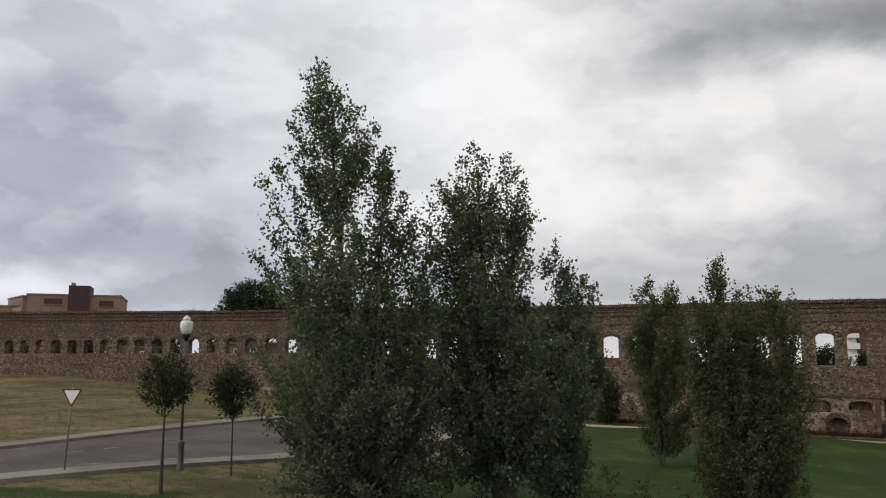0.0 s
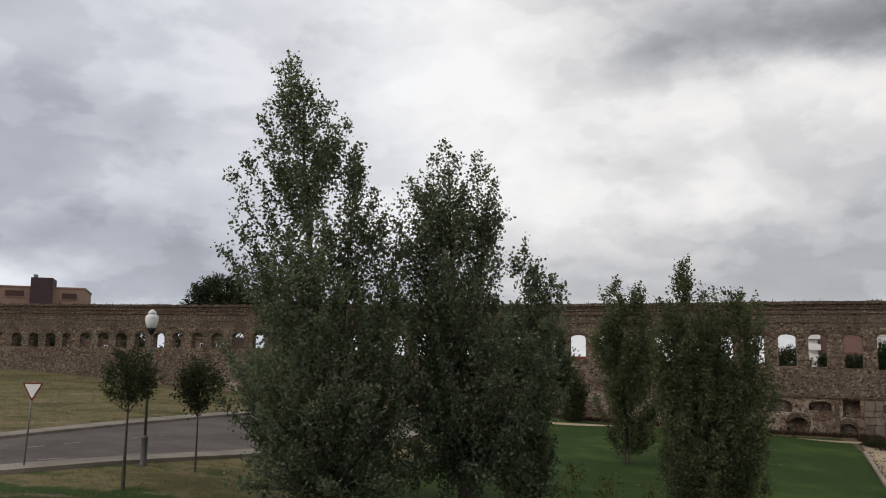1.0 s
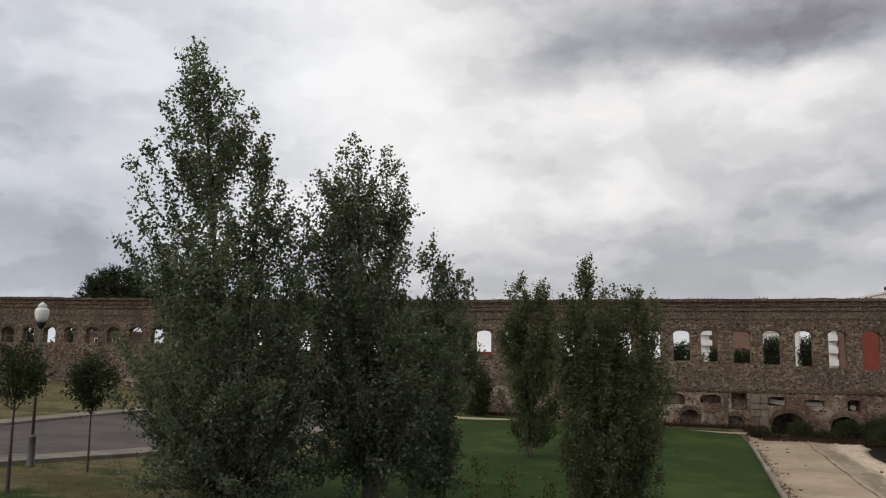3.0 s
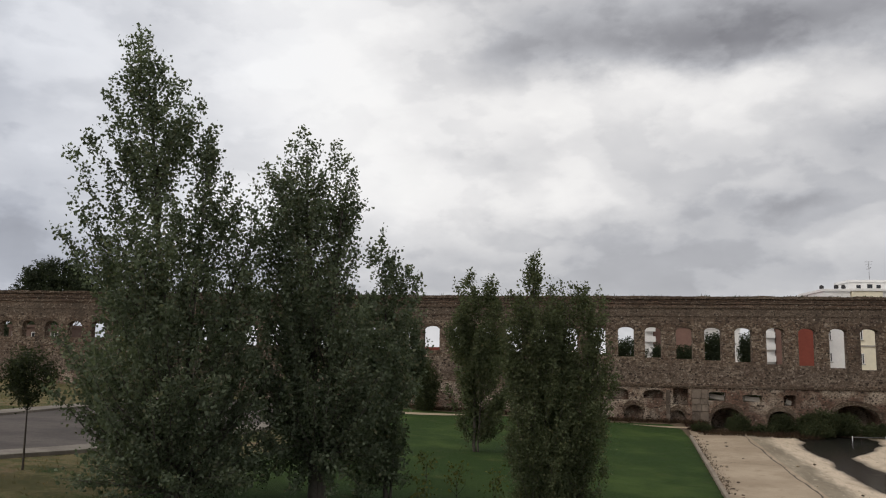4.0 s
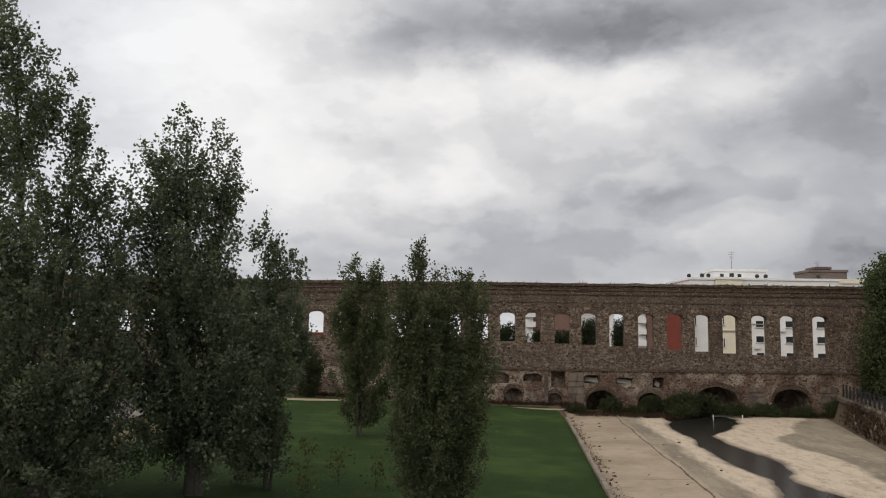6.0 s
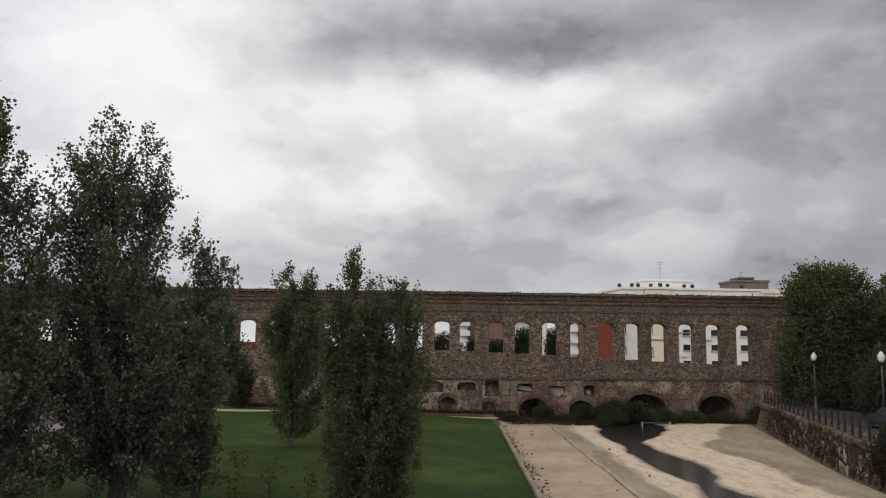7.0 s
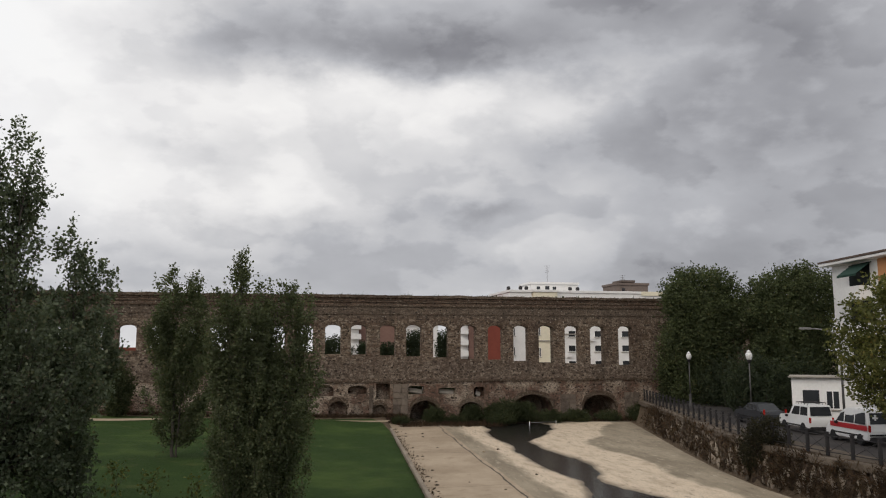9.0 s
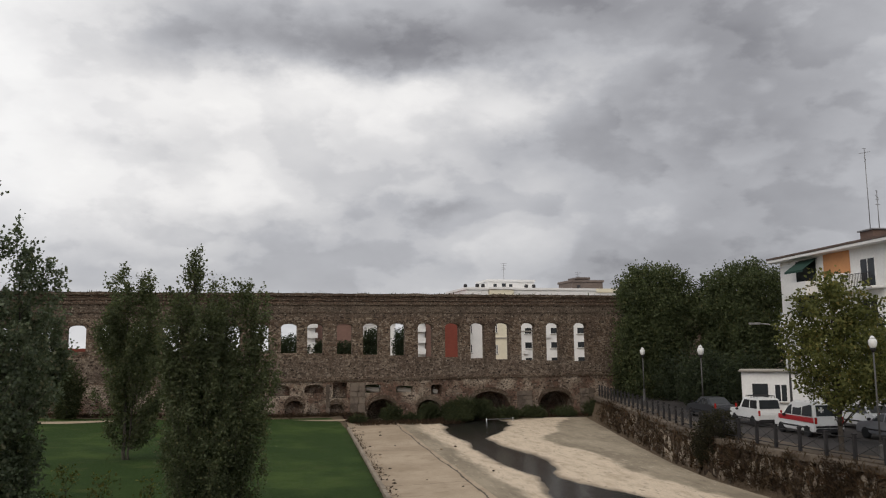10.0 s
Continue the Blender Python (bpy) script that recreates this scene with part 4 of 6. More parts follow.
    keep = lp[:, 2] > 0.15
    lp, ld = lp[keep], ld[keep]
    part("crown", leaves_mesh("crown", lp, ld, leaf * rng.uniform(0.6, 1.3, len(lp)), rng, 1.15), mat or POPLAR, root)
    return root


POPLAR_LABEL = "tall grey-green poplar with a dense upright crown, on the lawn"
poplar(-2.3, 25.9, [(0.3, -2.9, 2.5), (1.7, -3.7, 2.8), (3.3, -3.9, 3.0), (5.1, -3.8, 3.0), (6.0, -3.5, 2.8), (7.0, -3.1, 2.6), (8.3, -3.4, 2.2), (9.2, -3.2, 1.7), (10.4, -3.2, 1.2),
        (11.35, -2.9, 0.75), (12.7, -2.6, 0.0), (14.1, -2.3, -1.0), (14.7, -2.0, -1.5)], 340, 68000, 0.120, 11, POPLAR_LABEL, trunk_r=0.17, skirt=22, stems=((13.2, -1.6, 0.1), (10.5, 0.3, -0.5), (8.5, -2.0, 0.5), (8.0, 1.6, 0.4)), sweep=1.15,
       tips=((14.9, -1.95), (14.5, -1.75), (14.2, -2.35), (13.8, -1.5), (13.3, -2.5), (14.0, -1.1), (13.3, -0.5), (12.6, -2.75), (12.5, 0.0), (11.9, -2.9), (11.8, 0.45), (11.2, -3.2), (11.0, 0.55), (10.6, -3.6), (10.3, 0.95), (9.6, 1.4),
             (9.3, -3.5), (8.9, 1.8), (8.3, -3.9), (8.0, -3.6), (8.2, 2.2), (12.2, -1.2), (11.6, -0.9), (10.9, -0.5), (12.9, -1.4), (10.2, -1.2)))
poplar(2.0, 27.4, [(0.5, -1.8, 2.0), (2.0, -2.5, 2.8), (3.9, -2.7, 3.1), (5.8, -2.7, 2.8), (7.4, -2.7, 1.8), (8.6, -2.6, 1.2), (9.65, -2.4, 1.05), (10.6, -2.3, 0.95), (11.3, -1.9, 0.1),
        (11.9, -1.4, -0.4), (12.5, -1.1, -0.7)], 310, 62000, 0.120, 12, POPLAR_LABEL, trunk_r=0.21, skirt=12, stems=((11.6, -0.8, 0.1), (10.0, 0.5, -0.4), (9.0, -1.6, 0.4)), sweep=1.2, bare=1.5,
       tips=((12.75, -0.9), (12.3, -1.25), (12.2, -0.55), (12.15, 0.2), (11.7, 0.5), (11.5, -2.2), (11.3, 0.85), (11.1, -1.9), (10.9, 1.05), (10.7, -2.5), (11.6, -0.9), (11.1, -0.3), (10.3, 0.9), (10.0, 1.1), (9.8, -2.5), (9.3, 0.8), (10.5, 0.4)))
poplar(4.5, 28.6, [(0.5, -1.2, 0.6), (1.9, -1.5, 0.9), (3.8, -1.5, 1.2), (5.7, -1.5, 1.5), (7.1, -1.3, 1.3), (8.1, -1.1, 0.6), (8.9, -0.9, 0.2), (9.3, -0.5, -0.2)],
       90, 21000, 0.118, 13, "slender young poplar beside taller ones on the lawn", trunk_r=0.09, skirt=9, stems=((8.6, -0.3, 0.0), (6.5, 0.5, 0.2)), tips=((9.5, -0.35), (9.0, -0.75), (8.9, 0.1), (8.3, 0.55), (7.9, 0.9)))
poplar(12.0, 44.4, [(1.0, -0.6, 1.1), (2.3, -1.7, 2.2), (4.8, -1.9, 2.4), (7.4, -1.8, 2.1), (8.8, -1.5, 1.7), (9.6, -0.9, 1.0)],
       110, 34000, 0.13, 14, "narrow dark green poplar with a feathery top, on the lawn", MIDLEAF, trunk_r=0.1, stems=((9.0, -0.2, 0.0), (8.5, 0.8, 0.2)), sweep=1.3, tips=((10.2, -0.4), (9.9, -0.75), (10.0, 0.85), (9.6, 0.5), (9.5, 1.1), (9.4, -1.2)))
poplar(8.95, 25.5, [(0.4, -0.5, 0.9), (1.4, -0.9, 1.2), (2.5, -1.2, 1.3), (4.0, -1.3, 1.3), (5.8, -1.2, 1.2), (7.0, -1.1, 1.1), (7.6, -0.8, 0.8), (7.9, -0.5, 0.5)],
       130, 42000, 0.088, 15, "bushy dark green poplar with one tall leading shoot, on lawn", MIDLEAF, trunk_r=0.1, skirt=9, stems=((8.4, -0.1, 0.0), (6.5, 0.5, 0.3)), sweep=1.3,
       tips=((9.15, 0.0), (9.0, -0.15), (8.7, 0.1), (8.6, -0.25), (8.3, 0.0), (7.8, -0.85), (7.7, -0.5), (8.0, 0.5)))
poplar(10.3, 25.9, [(0.4, -0.8, 0.6), (1.4, -1.1, 1.0), (2.5, -1.2, 1.3), (4.0, -1.2, 1.6), (5.8, -1.1, 1.6), (7.0, -1.0, 1.4), (7.7, -0.8, 1.0), (8.0, -0.5, 0.7)],
       130, 42000, 0.088, 25, "bushy dark green poplar with a blunt top, on the lawn", MIDLEAF, trunk_r=0.09, skirt=9, stems=((7.6, 0.0, 0.0), (6.8, 0.7, 0.2)), sweep=1.3, tips=((8.3, -0.3), (8.2, 0.6), (8.1, 0.15), (8.0, 0.95), (7.7, 1.2), (8.1, -0.7)))
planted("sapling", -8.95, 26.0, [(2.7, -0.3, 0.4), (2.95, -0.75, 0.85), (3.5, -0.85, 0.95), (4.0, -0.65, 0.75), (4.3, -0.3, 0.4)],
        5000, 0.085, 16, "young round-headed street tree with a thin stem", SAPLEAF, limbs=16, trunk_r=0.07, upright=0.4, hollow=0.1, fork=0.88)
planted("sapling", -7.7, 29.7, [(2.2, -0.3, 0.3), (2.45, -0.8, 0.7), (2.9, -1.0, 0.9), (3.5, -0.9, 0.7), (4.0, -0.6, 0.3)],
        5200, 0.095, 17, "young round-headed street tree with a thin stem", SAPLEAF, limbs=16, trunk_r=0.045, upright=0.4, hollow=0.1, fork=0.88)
DENSE = dict(limbs=30, upright=0.4, clump=40, hollow=0.55)
STREETSIDE = dict(limbs=40, upright=0.75, clump=30, hollow=0.15, spread=0.2)
planted("street_tree", 62.2, 50.4, [(0.3, -3.0, 3.6), (3.0, -3.7, 4.3), (6.2, -3.9, 4.9), (9.5, -3.6, 5.4), (11.6, -2.6, 4.0), (12.5, -1.0, 1.6)], 70000, 0.23, 18,
        "large dense dark green tree beside the street", BIGLEAF, trunk_r=0.3, **STREETSIDE)
planted("street_tree", 67.1, 43.6, [(0.3, -3.6, 3.3), (5.0, -4.6, 4.0), (8.8, -4.5, 4.4), (11.2, -3.4, 4.0), (12.4, -1.0, 2.2)], 70000, 0.23, 19,
        "large dense dark green tree beside the street", BIGLEAF, trunk_r=0.3, **STREETSIDE)
planted("plane_tree", 37.3, 19.3, [(2.3, -1.2, 1.8), (2.8, -2.0, 2.8), (4.1, -2.6, 2.9), (5.7, -2.5, 2.4), (7.3, -1.6, 1.5), (8.5, -0.1, 0.5)], 19000, 0.18, 20,
        "plane tree turning yellow-green, beside the railing", PLANE, limbs=50, trunk_r=0.14, upright=0.4, hollow=0.1, gaps=0.2, clump=40, spread=0.2)
tree("pine", (-34.8, 145.9, -1.5), [(11.5, -6.3, 9.4), (14.6, -6.4, 8.3), (17.2, -5.1, 5.1), (19.5, -2.1, 1.9)], 34000, 0.34, 21,
     "broad dark tree rising behind the old wall", DARKLEAF, trunk_r=0.5, lateral=(1, 0.2, 0), **DENSE)
planted("street_tree", 45.3, 17.9, [(1.6, -3.4, 2.2), (2.8, -4.4, 3.0), (4.1, -4.6, 3.2), (5.7, -3.8, 3.0), (7.2, -1.8, 1.6)], 19000, 0.17, 22,
        "dark leafy tree beside the railing", DARKLEAF, limbs=30, trunk_r=0.13, upright=0.4, hollow=0.2)

# ---- street lamps, sign, markings ----


def opal_build(net, place, shader):
    shader.inputs["Base Color"].default_value = (0.86, 0.86, 0.84, 1)
    shader.inputs["Transmission Weight"].default_value = 0.25


OPAL = material("opal_globe", opal_build, 0.25, 0.5)


def street_lamp(at, tall, group="street lamps by the road"):
    root = thing("street_lamp", at, "grey steel street lamp with a white acorn globe", "street lamp", group)
    base = bmesh.new()
    lathe(base, [(0.16, -0.2), (0.16, 0.06), (0.125, 0.1), (0.12, 0.95), (0.135, 0.98), (0.135, 1.03), (0.07, 1.08)], 10)
    part("base", base, POST, root)
    pole = bmesh.new()
    lathe(pole, [(0.055, 1.05), (0.045, tall - 0.9)], 10)
    part("pole", pole, POST, root)
    collar = bmesh.new()
    lathe(collar, [(0.06, tall - 0.95), (0.11, tall - 0.86), (0.17, tall - 0.76), (0.18, tall - 0.70), (0.1, tall - 0.69)], 14)
    part("collar", collar, IRON, root, "dark cast collar")
    globe = bmesh.new()
    lathe(globe, [(0.15, tall - 0.70), (0.21, tall - 0.58), (0.24, tall - 0.42), (0.235, tall - 0.28), (0.2, tall - 0.22), (0.15, tall - 0.19)], 18)
    part("globe", globe, OPAL, root, "white opal globe")
    cap = bmesh.new()
    lathe(cap, [(0.155, tall - 0.19), (0.14, tall - 0.10), (0.09, tall - 0.04), (0.05, tall - 0.02), (0.03, tall), (0.005, tall + 0.02)], 16)
    part("cap", cap, OPAL, root, "white cap with a small finial")
    return root


street_lamp((-9.75, 30.3, ground_height(-9.75, 30.3)), 5.72)
for x, y, z, tall in ((58.8, 48.4, STREET, 4.85), (50.4, 36.1, STREET, 5.0)):
    street_lamp((x, y, z), tall, "street lamps along the embankment")
street_lamp((35.1, 16.5, STREET), 7.3, "street lamps along the embankment").scale = (0.73, 0.73, 0.73)

sign = thing("road_sign", (-13.05, 28.35, 0.1), "white triangular yield sign with a red border on a steel post", "road sign", turn=-3)
post = bmesh.new()
tube(post, [(-0.1, 0, -0.3), (-0.04, 0, 1.4), (0.03, 0, 2.85)], [0.032, 0.032, 0.032], 10)
part("post", post, STEEL, sign)


def triangle(size, y0, y1, cut):
    """A three-cornered plate with rounded corners, point down."""
    bm = bmesh.new()
    pts = []
    for k in range(3):
        a = radians(-90 + 120 * k)
        for j in (-35, -15, 15, 35):
            c = Vector((math.cos(a), math.sin(a))) * (size - cut * 2)
            r = Vector((math.cos(a + radians(j * 1.7)), math.sin(a + radians(j * 1.7)))) * cut
            pts.append(c + r)
    front = [bm.verts.new((p.x, y0, p.y)) for p in pts]
    rear = [bm.verts.new((p.x, y1, p.y)) for p in pts]
    bm.faces.new(front), bm.faces.new(rear[::-1])
    n = len(pts)
    for i in range(n):
        bm.faces.new((front[i], rear[i], rear[(i + 1) % n], front[(i + 1) % n]))
    bm.transform(Matrix.Translation((0.03, 0, 2.58)))
    return bm


SIGN_RED = plain("sign_red", (0.15, 0.02, 0.02), 0.4, 6, 0.1)
part("plate", triangle(0.43, -0.055, -0.035, 0.03), SIGN_RED, sign, "red bordered plate")
part("panel", triangle(0.33, -0.06, -0.056, 0.02), WHITE, sign, "white middle of the sign")

PAINT = plain("road_paint", (0.27, 0.255, 0.235), 0.8, 14, 0.5)


def marking(p, q, wide):
    a, b = Vector(p), Vector(q)
    t = (b - a).normalized()
    n = Vector((t.y, -t.x)) * wide / 2
    verts = [(*(c + s * n), lawn_height(c.x, c.y) + 0.05) for c in (a, b) for s in (-1, 1)]
    ob = part("road_marking", mesh_of("road_marking", verts, [(0, 1, 3, 2)]), PAINT)
    return tagged(ob, "faded white painted road line", "road marking", "road markings", "structure")


for k in (0, 2, 3, 5, 6):
    c0 = Vector((-17.5, 31.0)).lerp(Vector((-9.8, 45.5)), k / 9)
    c1 = Vector((-17.5, 31.0)).lerp(Vector((-9.8, 45.5)), (k + 0.45) / 9)
    marking(c0, c1, 0.12)
marking((-20.4, 33.0), (-18.4, 36.0), 0.14), marking((-13.6, 30.4), (-10.6, 33.6), 0.14)
ribbon("path", [(3.0, 70.5), (10.0, 69.9), (18.0, 68.8), (26.0, 66.6), (35.6, 62.4)], [(4.0, 67.4), (10.0, 67.5), (18.0, 66.9), (25.6, 65.2), (34.6, 61.2)], 0.02, SAND,
       "sandy footpath along the foot of the wall", "path")

# ---- shrubs ----


def shrub(at, tall, wide, n, leaf, seed, label, mat=None, low=0.05, name="shrub"):
    rows = [(low, -wide * 0.35, wide * 0.35), (tall * 0.3, -wide * 0.5, wide * 0.5), (tall * 0.65, -wide * 0.42, wide * 0.42), (tall * 0.9, -wide * 0.2, wide * 0.22), (tall, -0.05, 0.05)]
    ob = tree(name, at, rows, n, leaf, seed, label, mat or DARKLEAF, trunk_r=0.05, limbs=10, upright=0.5, clump=24, hollow=0.35, lateral=side_of(at[0], at[1]))
    ob["category"] = "shrub"
    return ob


def on_wall(s, d, z=None):
    p = wall_point(s, 0, d)
    return (p.x, p.y, ground_height(p.x, p.y) if z is None else z)


shrub((37.9, 26.4, -2.6), 3.0, 2.9, 12000, 0.10, 41, "dark twiggy bush growing on the stone bank", TWIG)
seed = 50
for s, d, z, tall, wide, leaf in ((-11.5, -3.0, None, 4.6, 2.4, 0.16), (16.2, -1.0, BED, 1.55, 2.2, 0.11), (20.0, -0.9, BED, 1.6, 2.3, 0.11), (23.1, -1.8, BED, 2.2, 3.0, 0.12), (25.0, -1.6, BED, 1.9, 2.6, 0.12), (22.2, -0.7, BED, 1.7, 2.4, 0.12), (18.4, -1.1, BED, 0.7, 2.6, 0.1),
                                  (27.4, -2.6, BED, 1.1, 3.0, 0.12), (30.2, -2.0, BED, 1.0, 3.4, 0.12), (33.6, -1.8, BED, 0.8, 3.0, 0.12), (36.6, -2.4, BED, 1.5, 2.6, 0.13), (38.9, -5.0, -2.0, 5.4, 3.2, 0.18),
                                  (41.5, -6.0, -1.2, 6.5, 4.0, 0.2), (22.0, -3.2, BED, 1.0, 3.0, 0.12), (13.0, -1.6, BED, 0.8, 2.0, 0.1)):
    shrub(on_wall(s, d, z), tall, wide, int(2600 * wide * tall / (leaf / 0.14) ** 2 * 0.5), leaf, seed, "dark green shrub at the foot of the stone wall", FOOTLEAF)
    seed += 1
# shrubs and small trees along the street
for x, y, tall, wide in ((54.0, 38.6, 5.0, 4.2), (57.0, 41.5, 4.4, 4.0), (53.4, 36.9, 4.6, 3.6), (60.5, 46.0, 4.5, 4.5), (57.5, 37.0, 5.0, 4.5), (63.5, 44.5, 4.2, 5.0), (69.0, 40.0, 5.0, 5.0)):
    shrub((x, y, STREET - 0.05), tall, wide, 4200, 0.2, seed, "dense dark green shrub between street and wall")
    seed += 1
# shrubs behind the wall, seen through its openings
for s, d, top, wide in ((8.0, 14, 5.3, 4.4), (11.7, 14, 4.5, 2.0), (14.3, 14, 4.6, 3.4), (17.2, 14, 5.8, 3.4), (20.9, 14, 5.8, 2.5), (-64, 16, 7.2, 9.0), (-78, 16, 7.6, 10.0), (-92, 17, 7.2, 10.0), (-106, 17, 7.0, 10.0), (-84, 22, 8.5, 9.0), (-99, 24, 8.5, 9.0), (-70, 24, 8.4, 8.0)):
    p = on_wall(s, d)
    h = top - p[2]
    tree("bush", p, [(0.6, -wide * 0.4, wide * 0.4), (h * 0.5, -wide * 0.5, wide * 0.5), (h * 0.85, -wide * 0.46, wide * 0.46), (h, -wide * 0.25, wide * 0.25)], 14000 if s < 0 else 22000, 0.3 if s < 0 else 0.16, seed,
         "leafy dark bush behind the old wall", DARKLEAF, trunk_r=0.08, limbs=8, upright=0.6, hollow=0.2, lateral=side_of(p[0], p[1]))
    seed += 1

# leafy shoots sprouting in the grass
for x, y, tall, sd in ((7.3, 29.8, 1.3, 91), (5.6, 27.5, 1.3, 92), (8.5, 29.0, 1.2, 93), (6.9, 33.5, 1.1, 94)):
    tree("young_shoot", rooted(x, y), [(0.3, -0.2, 0.2), (tall * 0.6, -0.5, 0.5), (tall, -0.2, 0.3)], 130, 0.13, sd, "thin pale green poplar shoot in the grass", PLANE, trunk_r=0.015, limbs=4, clump=10, lateral=side_of(x, y))["category"] = "seedling"

# ---- buildings ----


def window(parent, m, wide, tall, name="window", mullion=True):
    """A recessed window: frame, pane and sill, facing -y of m."""
    fr = bmesh.new()
    t = 0.07
    block(fr, (-wide / 2, -0.03, 0), (-wide / 2 + t, 0.06, tall)), block(fr, (wide / 2 - t, -0.03, 0), (wide / 2, 0.06, tall))
    block(fr, (-wide / 2 + t, -0.03, 0), (wide / 2 - t, 0.06, t)), block(fr, (-wide / 2 + t, -0.03, tall - t), (wide / 2 - t, 0.06, tall))
    if mullion:
        block(fr, (-t / 2, -0.03, t), (t / 2, 0.05, tall - t))
    ob = part(name, fr, WHITE, parent)
    ob.matrix_basis = m
    part("pane", boxed((-wide / 2 + t, -0.012, t), (wide / 2 - t, 0.02, tall - t)), GLASSY, ob)
    part("sill", boxed((-wide / 2 - 0.08, -0.12, -0.08), (wide / 2 + 0.08, 0.04, -0.005), 0.01), KERB, ob)
    return ob


def house(name, at, turn, wide, deep, tall, mat, label, windows=(), parapet=0.35, roof=None, mullion=True):
    """A block with its street face along x at y = 0; windows: x, z, width, height."""
    root = thing(name, at, label, "building", turn=turn)
    wall = bmesh.new()
    block(wall, (0, 0, -2), (wide, deep, tall), 0.03)
    part("wall", wall, mat, root)
    part("roof", boxed((-0.15, -0.15, tall + 0.003), (wide + 0.15, deep + 0.15, tall + parapet), 0.03), roof or mat, root)
    for x, z, ww, hh in windows:
        window(root, pose(x, -0.02, z), ww, hh, mullion=mullion)
    return root


def behind(s, d):
    p = wall_point(s, -1.5, d)
    return (p.x, p.y, -1.5)


# the wings seen through the openings and over the crest
TW = -WALL_TURN
house("apartment_building", behind(27.9, 30), TW, 1.7, 8, 11.3, PINK, "pinkish rendered block behind the old wall")
house("apartment_building", behind(29.65, 29.5), TW, 3.6, 9, 11.2, RED, "dark red rendered block behind the old wall")
wb = house("apartment_building", behind(26.6, 30.3), TW, 1.25, 8, 11.0, WHITE, "white block with stacked balconies behind the old wall")
for k in range(5):
    part("balcony", boxed((0.1, -0.9, 3.0 + 1.5 * k), (1.1, -0.01, 3.75 + 1.5 * k), 0.03), WHITE, wb)
wb = house("apartment_building", behind(34.1, 31), TW, 3.3, 10, 13.45, WHITE, "white apartment block behind the old wall", [(0.5, 4.6, 0.5, 1.2), (0.5, 7.3, 0.5, 1.2)], roof=WHITE)
for k in range(3):
    part("balcony", boxed((-0.9, -0.7, 3.2 + 2.8 * k), (0.2, 0.6, 4.3 + 2.8 * k), 0.03), WHITE, wb)
wb = house("apartment_building", behind(37.5, 30.6), TW, 3.6, 10, 13.5, CREAM, "cream apartment block behind the old wall", [(0.75, 4.4, 0.5, 1.3), (0.7, 7.4, 0.5, 1.3)], roof=WHITE)
part("ledge", boxed((-0.1, -0.14, 6.55), (3.6, -0.02, 6.72)), KERB, wb)
wb = house("apartment_building", behind(41.2, 31), TW, 24.0, 12, 13.45, WHITE, "long white apartment block behind the old wall", [(x, z, 1.15, 0.95) for x in (2.1, 6.1, 10.3) for z in (2.9, 5.1, 7.15)], roof=WHITE, mullion=False)
part("cream_parapet", boxed((13.0, -0.19, 13.2), (24.2, -0.16, 13.79), 0.005), CREAM, wb, "cream painted parapet")
part("ledge", boxed((-0.1, -0.14, 7.5), (3.2, -0.02, 7.66)), KERB, wb)
for x, z in ((1.2, 4.3), (4.7, 6.6)):
    part("air_conditioner", boxed((x, -0.4, z), (x + 0.7, -0.02, z + 0.55), 0.04), WHITE, wb)
house("rooftop_storey", (*behind(39.0, 36)[:2], 11.6), TW, 7.5, 5, 1.95, WHITE, "white rooftop storey set back on a block", [(1.2, 1.0, 0.7, 0.7), (2.6, 0.9, 0.8, 0.9), (3.7, 1.0, 0.7, 0.7)], mullion=False)
ROOFBOX = plain("brown_roof_storey", (0.155, 0.122, 0.105), 0.85, 4, 0.3)
house("rooftop_storey", (*behind(52.8, 36)[:2], 11.6), TW, 5.2, 5, 2.05, ROOFBOX, "grey-brown rooftop storey set back on a block")
house("rooftop_storey", (*behind(54.4, 37.5)[:2], 11.6), TW, 2.0, 3, 2.6, ROOFBOX, "grey lift house on a flat roof")


def antenna(at, tall, bars, seed, two=False):
    root = thing("aerial", at, "thin metal television aerial on a roof", "aerial", "roof aerials")
    mast = bmesh.new()
    tube(mast, [(0, 0, -0.3), (0, 0, tall)], [0.035, 0.025], 6)
    part("mast", mast, STEEL, root)
    rng = random.Random(seed)
    for k in range(bars):
        bar = bmesh.new()
        z = tall - 0.1 - k * 0.32
        r = 0.55 - 0.08 * k
        a = rng.uniform(-0.5, 0.5)
        tube(bar, [(-r * math.cos(a), -r * math.sin(a), z), (r * math.cos(a), r * math.sin(a), z + rng.uniform(-0.1, 0.2))], [0.018, 0.018], 5)
        part("crossbar", bar, STEEL, root)
    return root


antenna((*behind(42.0, 37)[:2], 13.4), 3.1, 4, 3)
antenna((*behind(55.0, 38.5)[:2], 13.9), 1.6, 3, 4)
for s, d, z in ((35.4, 35.5, 12.2), (37.0, 34.8, 13.2), (37.9, 34.8, 13.4), (44.8, 35, 12.2), (46.0, 35, 12.1), (53.4, 35, 11.7)):
    p = behind(s, d)
    pot = thing("chimney_pot", (p[0], p[1], 12.15), "small dark chimney cowl on a flat roof", "chimney", "chimney cowls")
    pipe, cowl = bmesh.new(), bmesh.new()
    lathe(pipe, [(0.12, -0.2), (0.12, 0.55)], 8), lathe(cowl, [(0.24, 0.5), (0.28, 0.62), (0.26, 0.9), (0.1, 1.0)], 8)
    part("pipe", pipe, TIN, pot), part("cowl", cowl, IRON, pot)
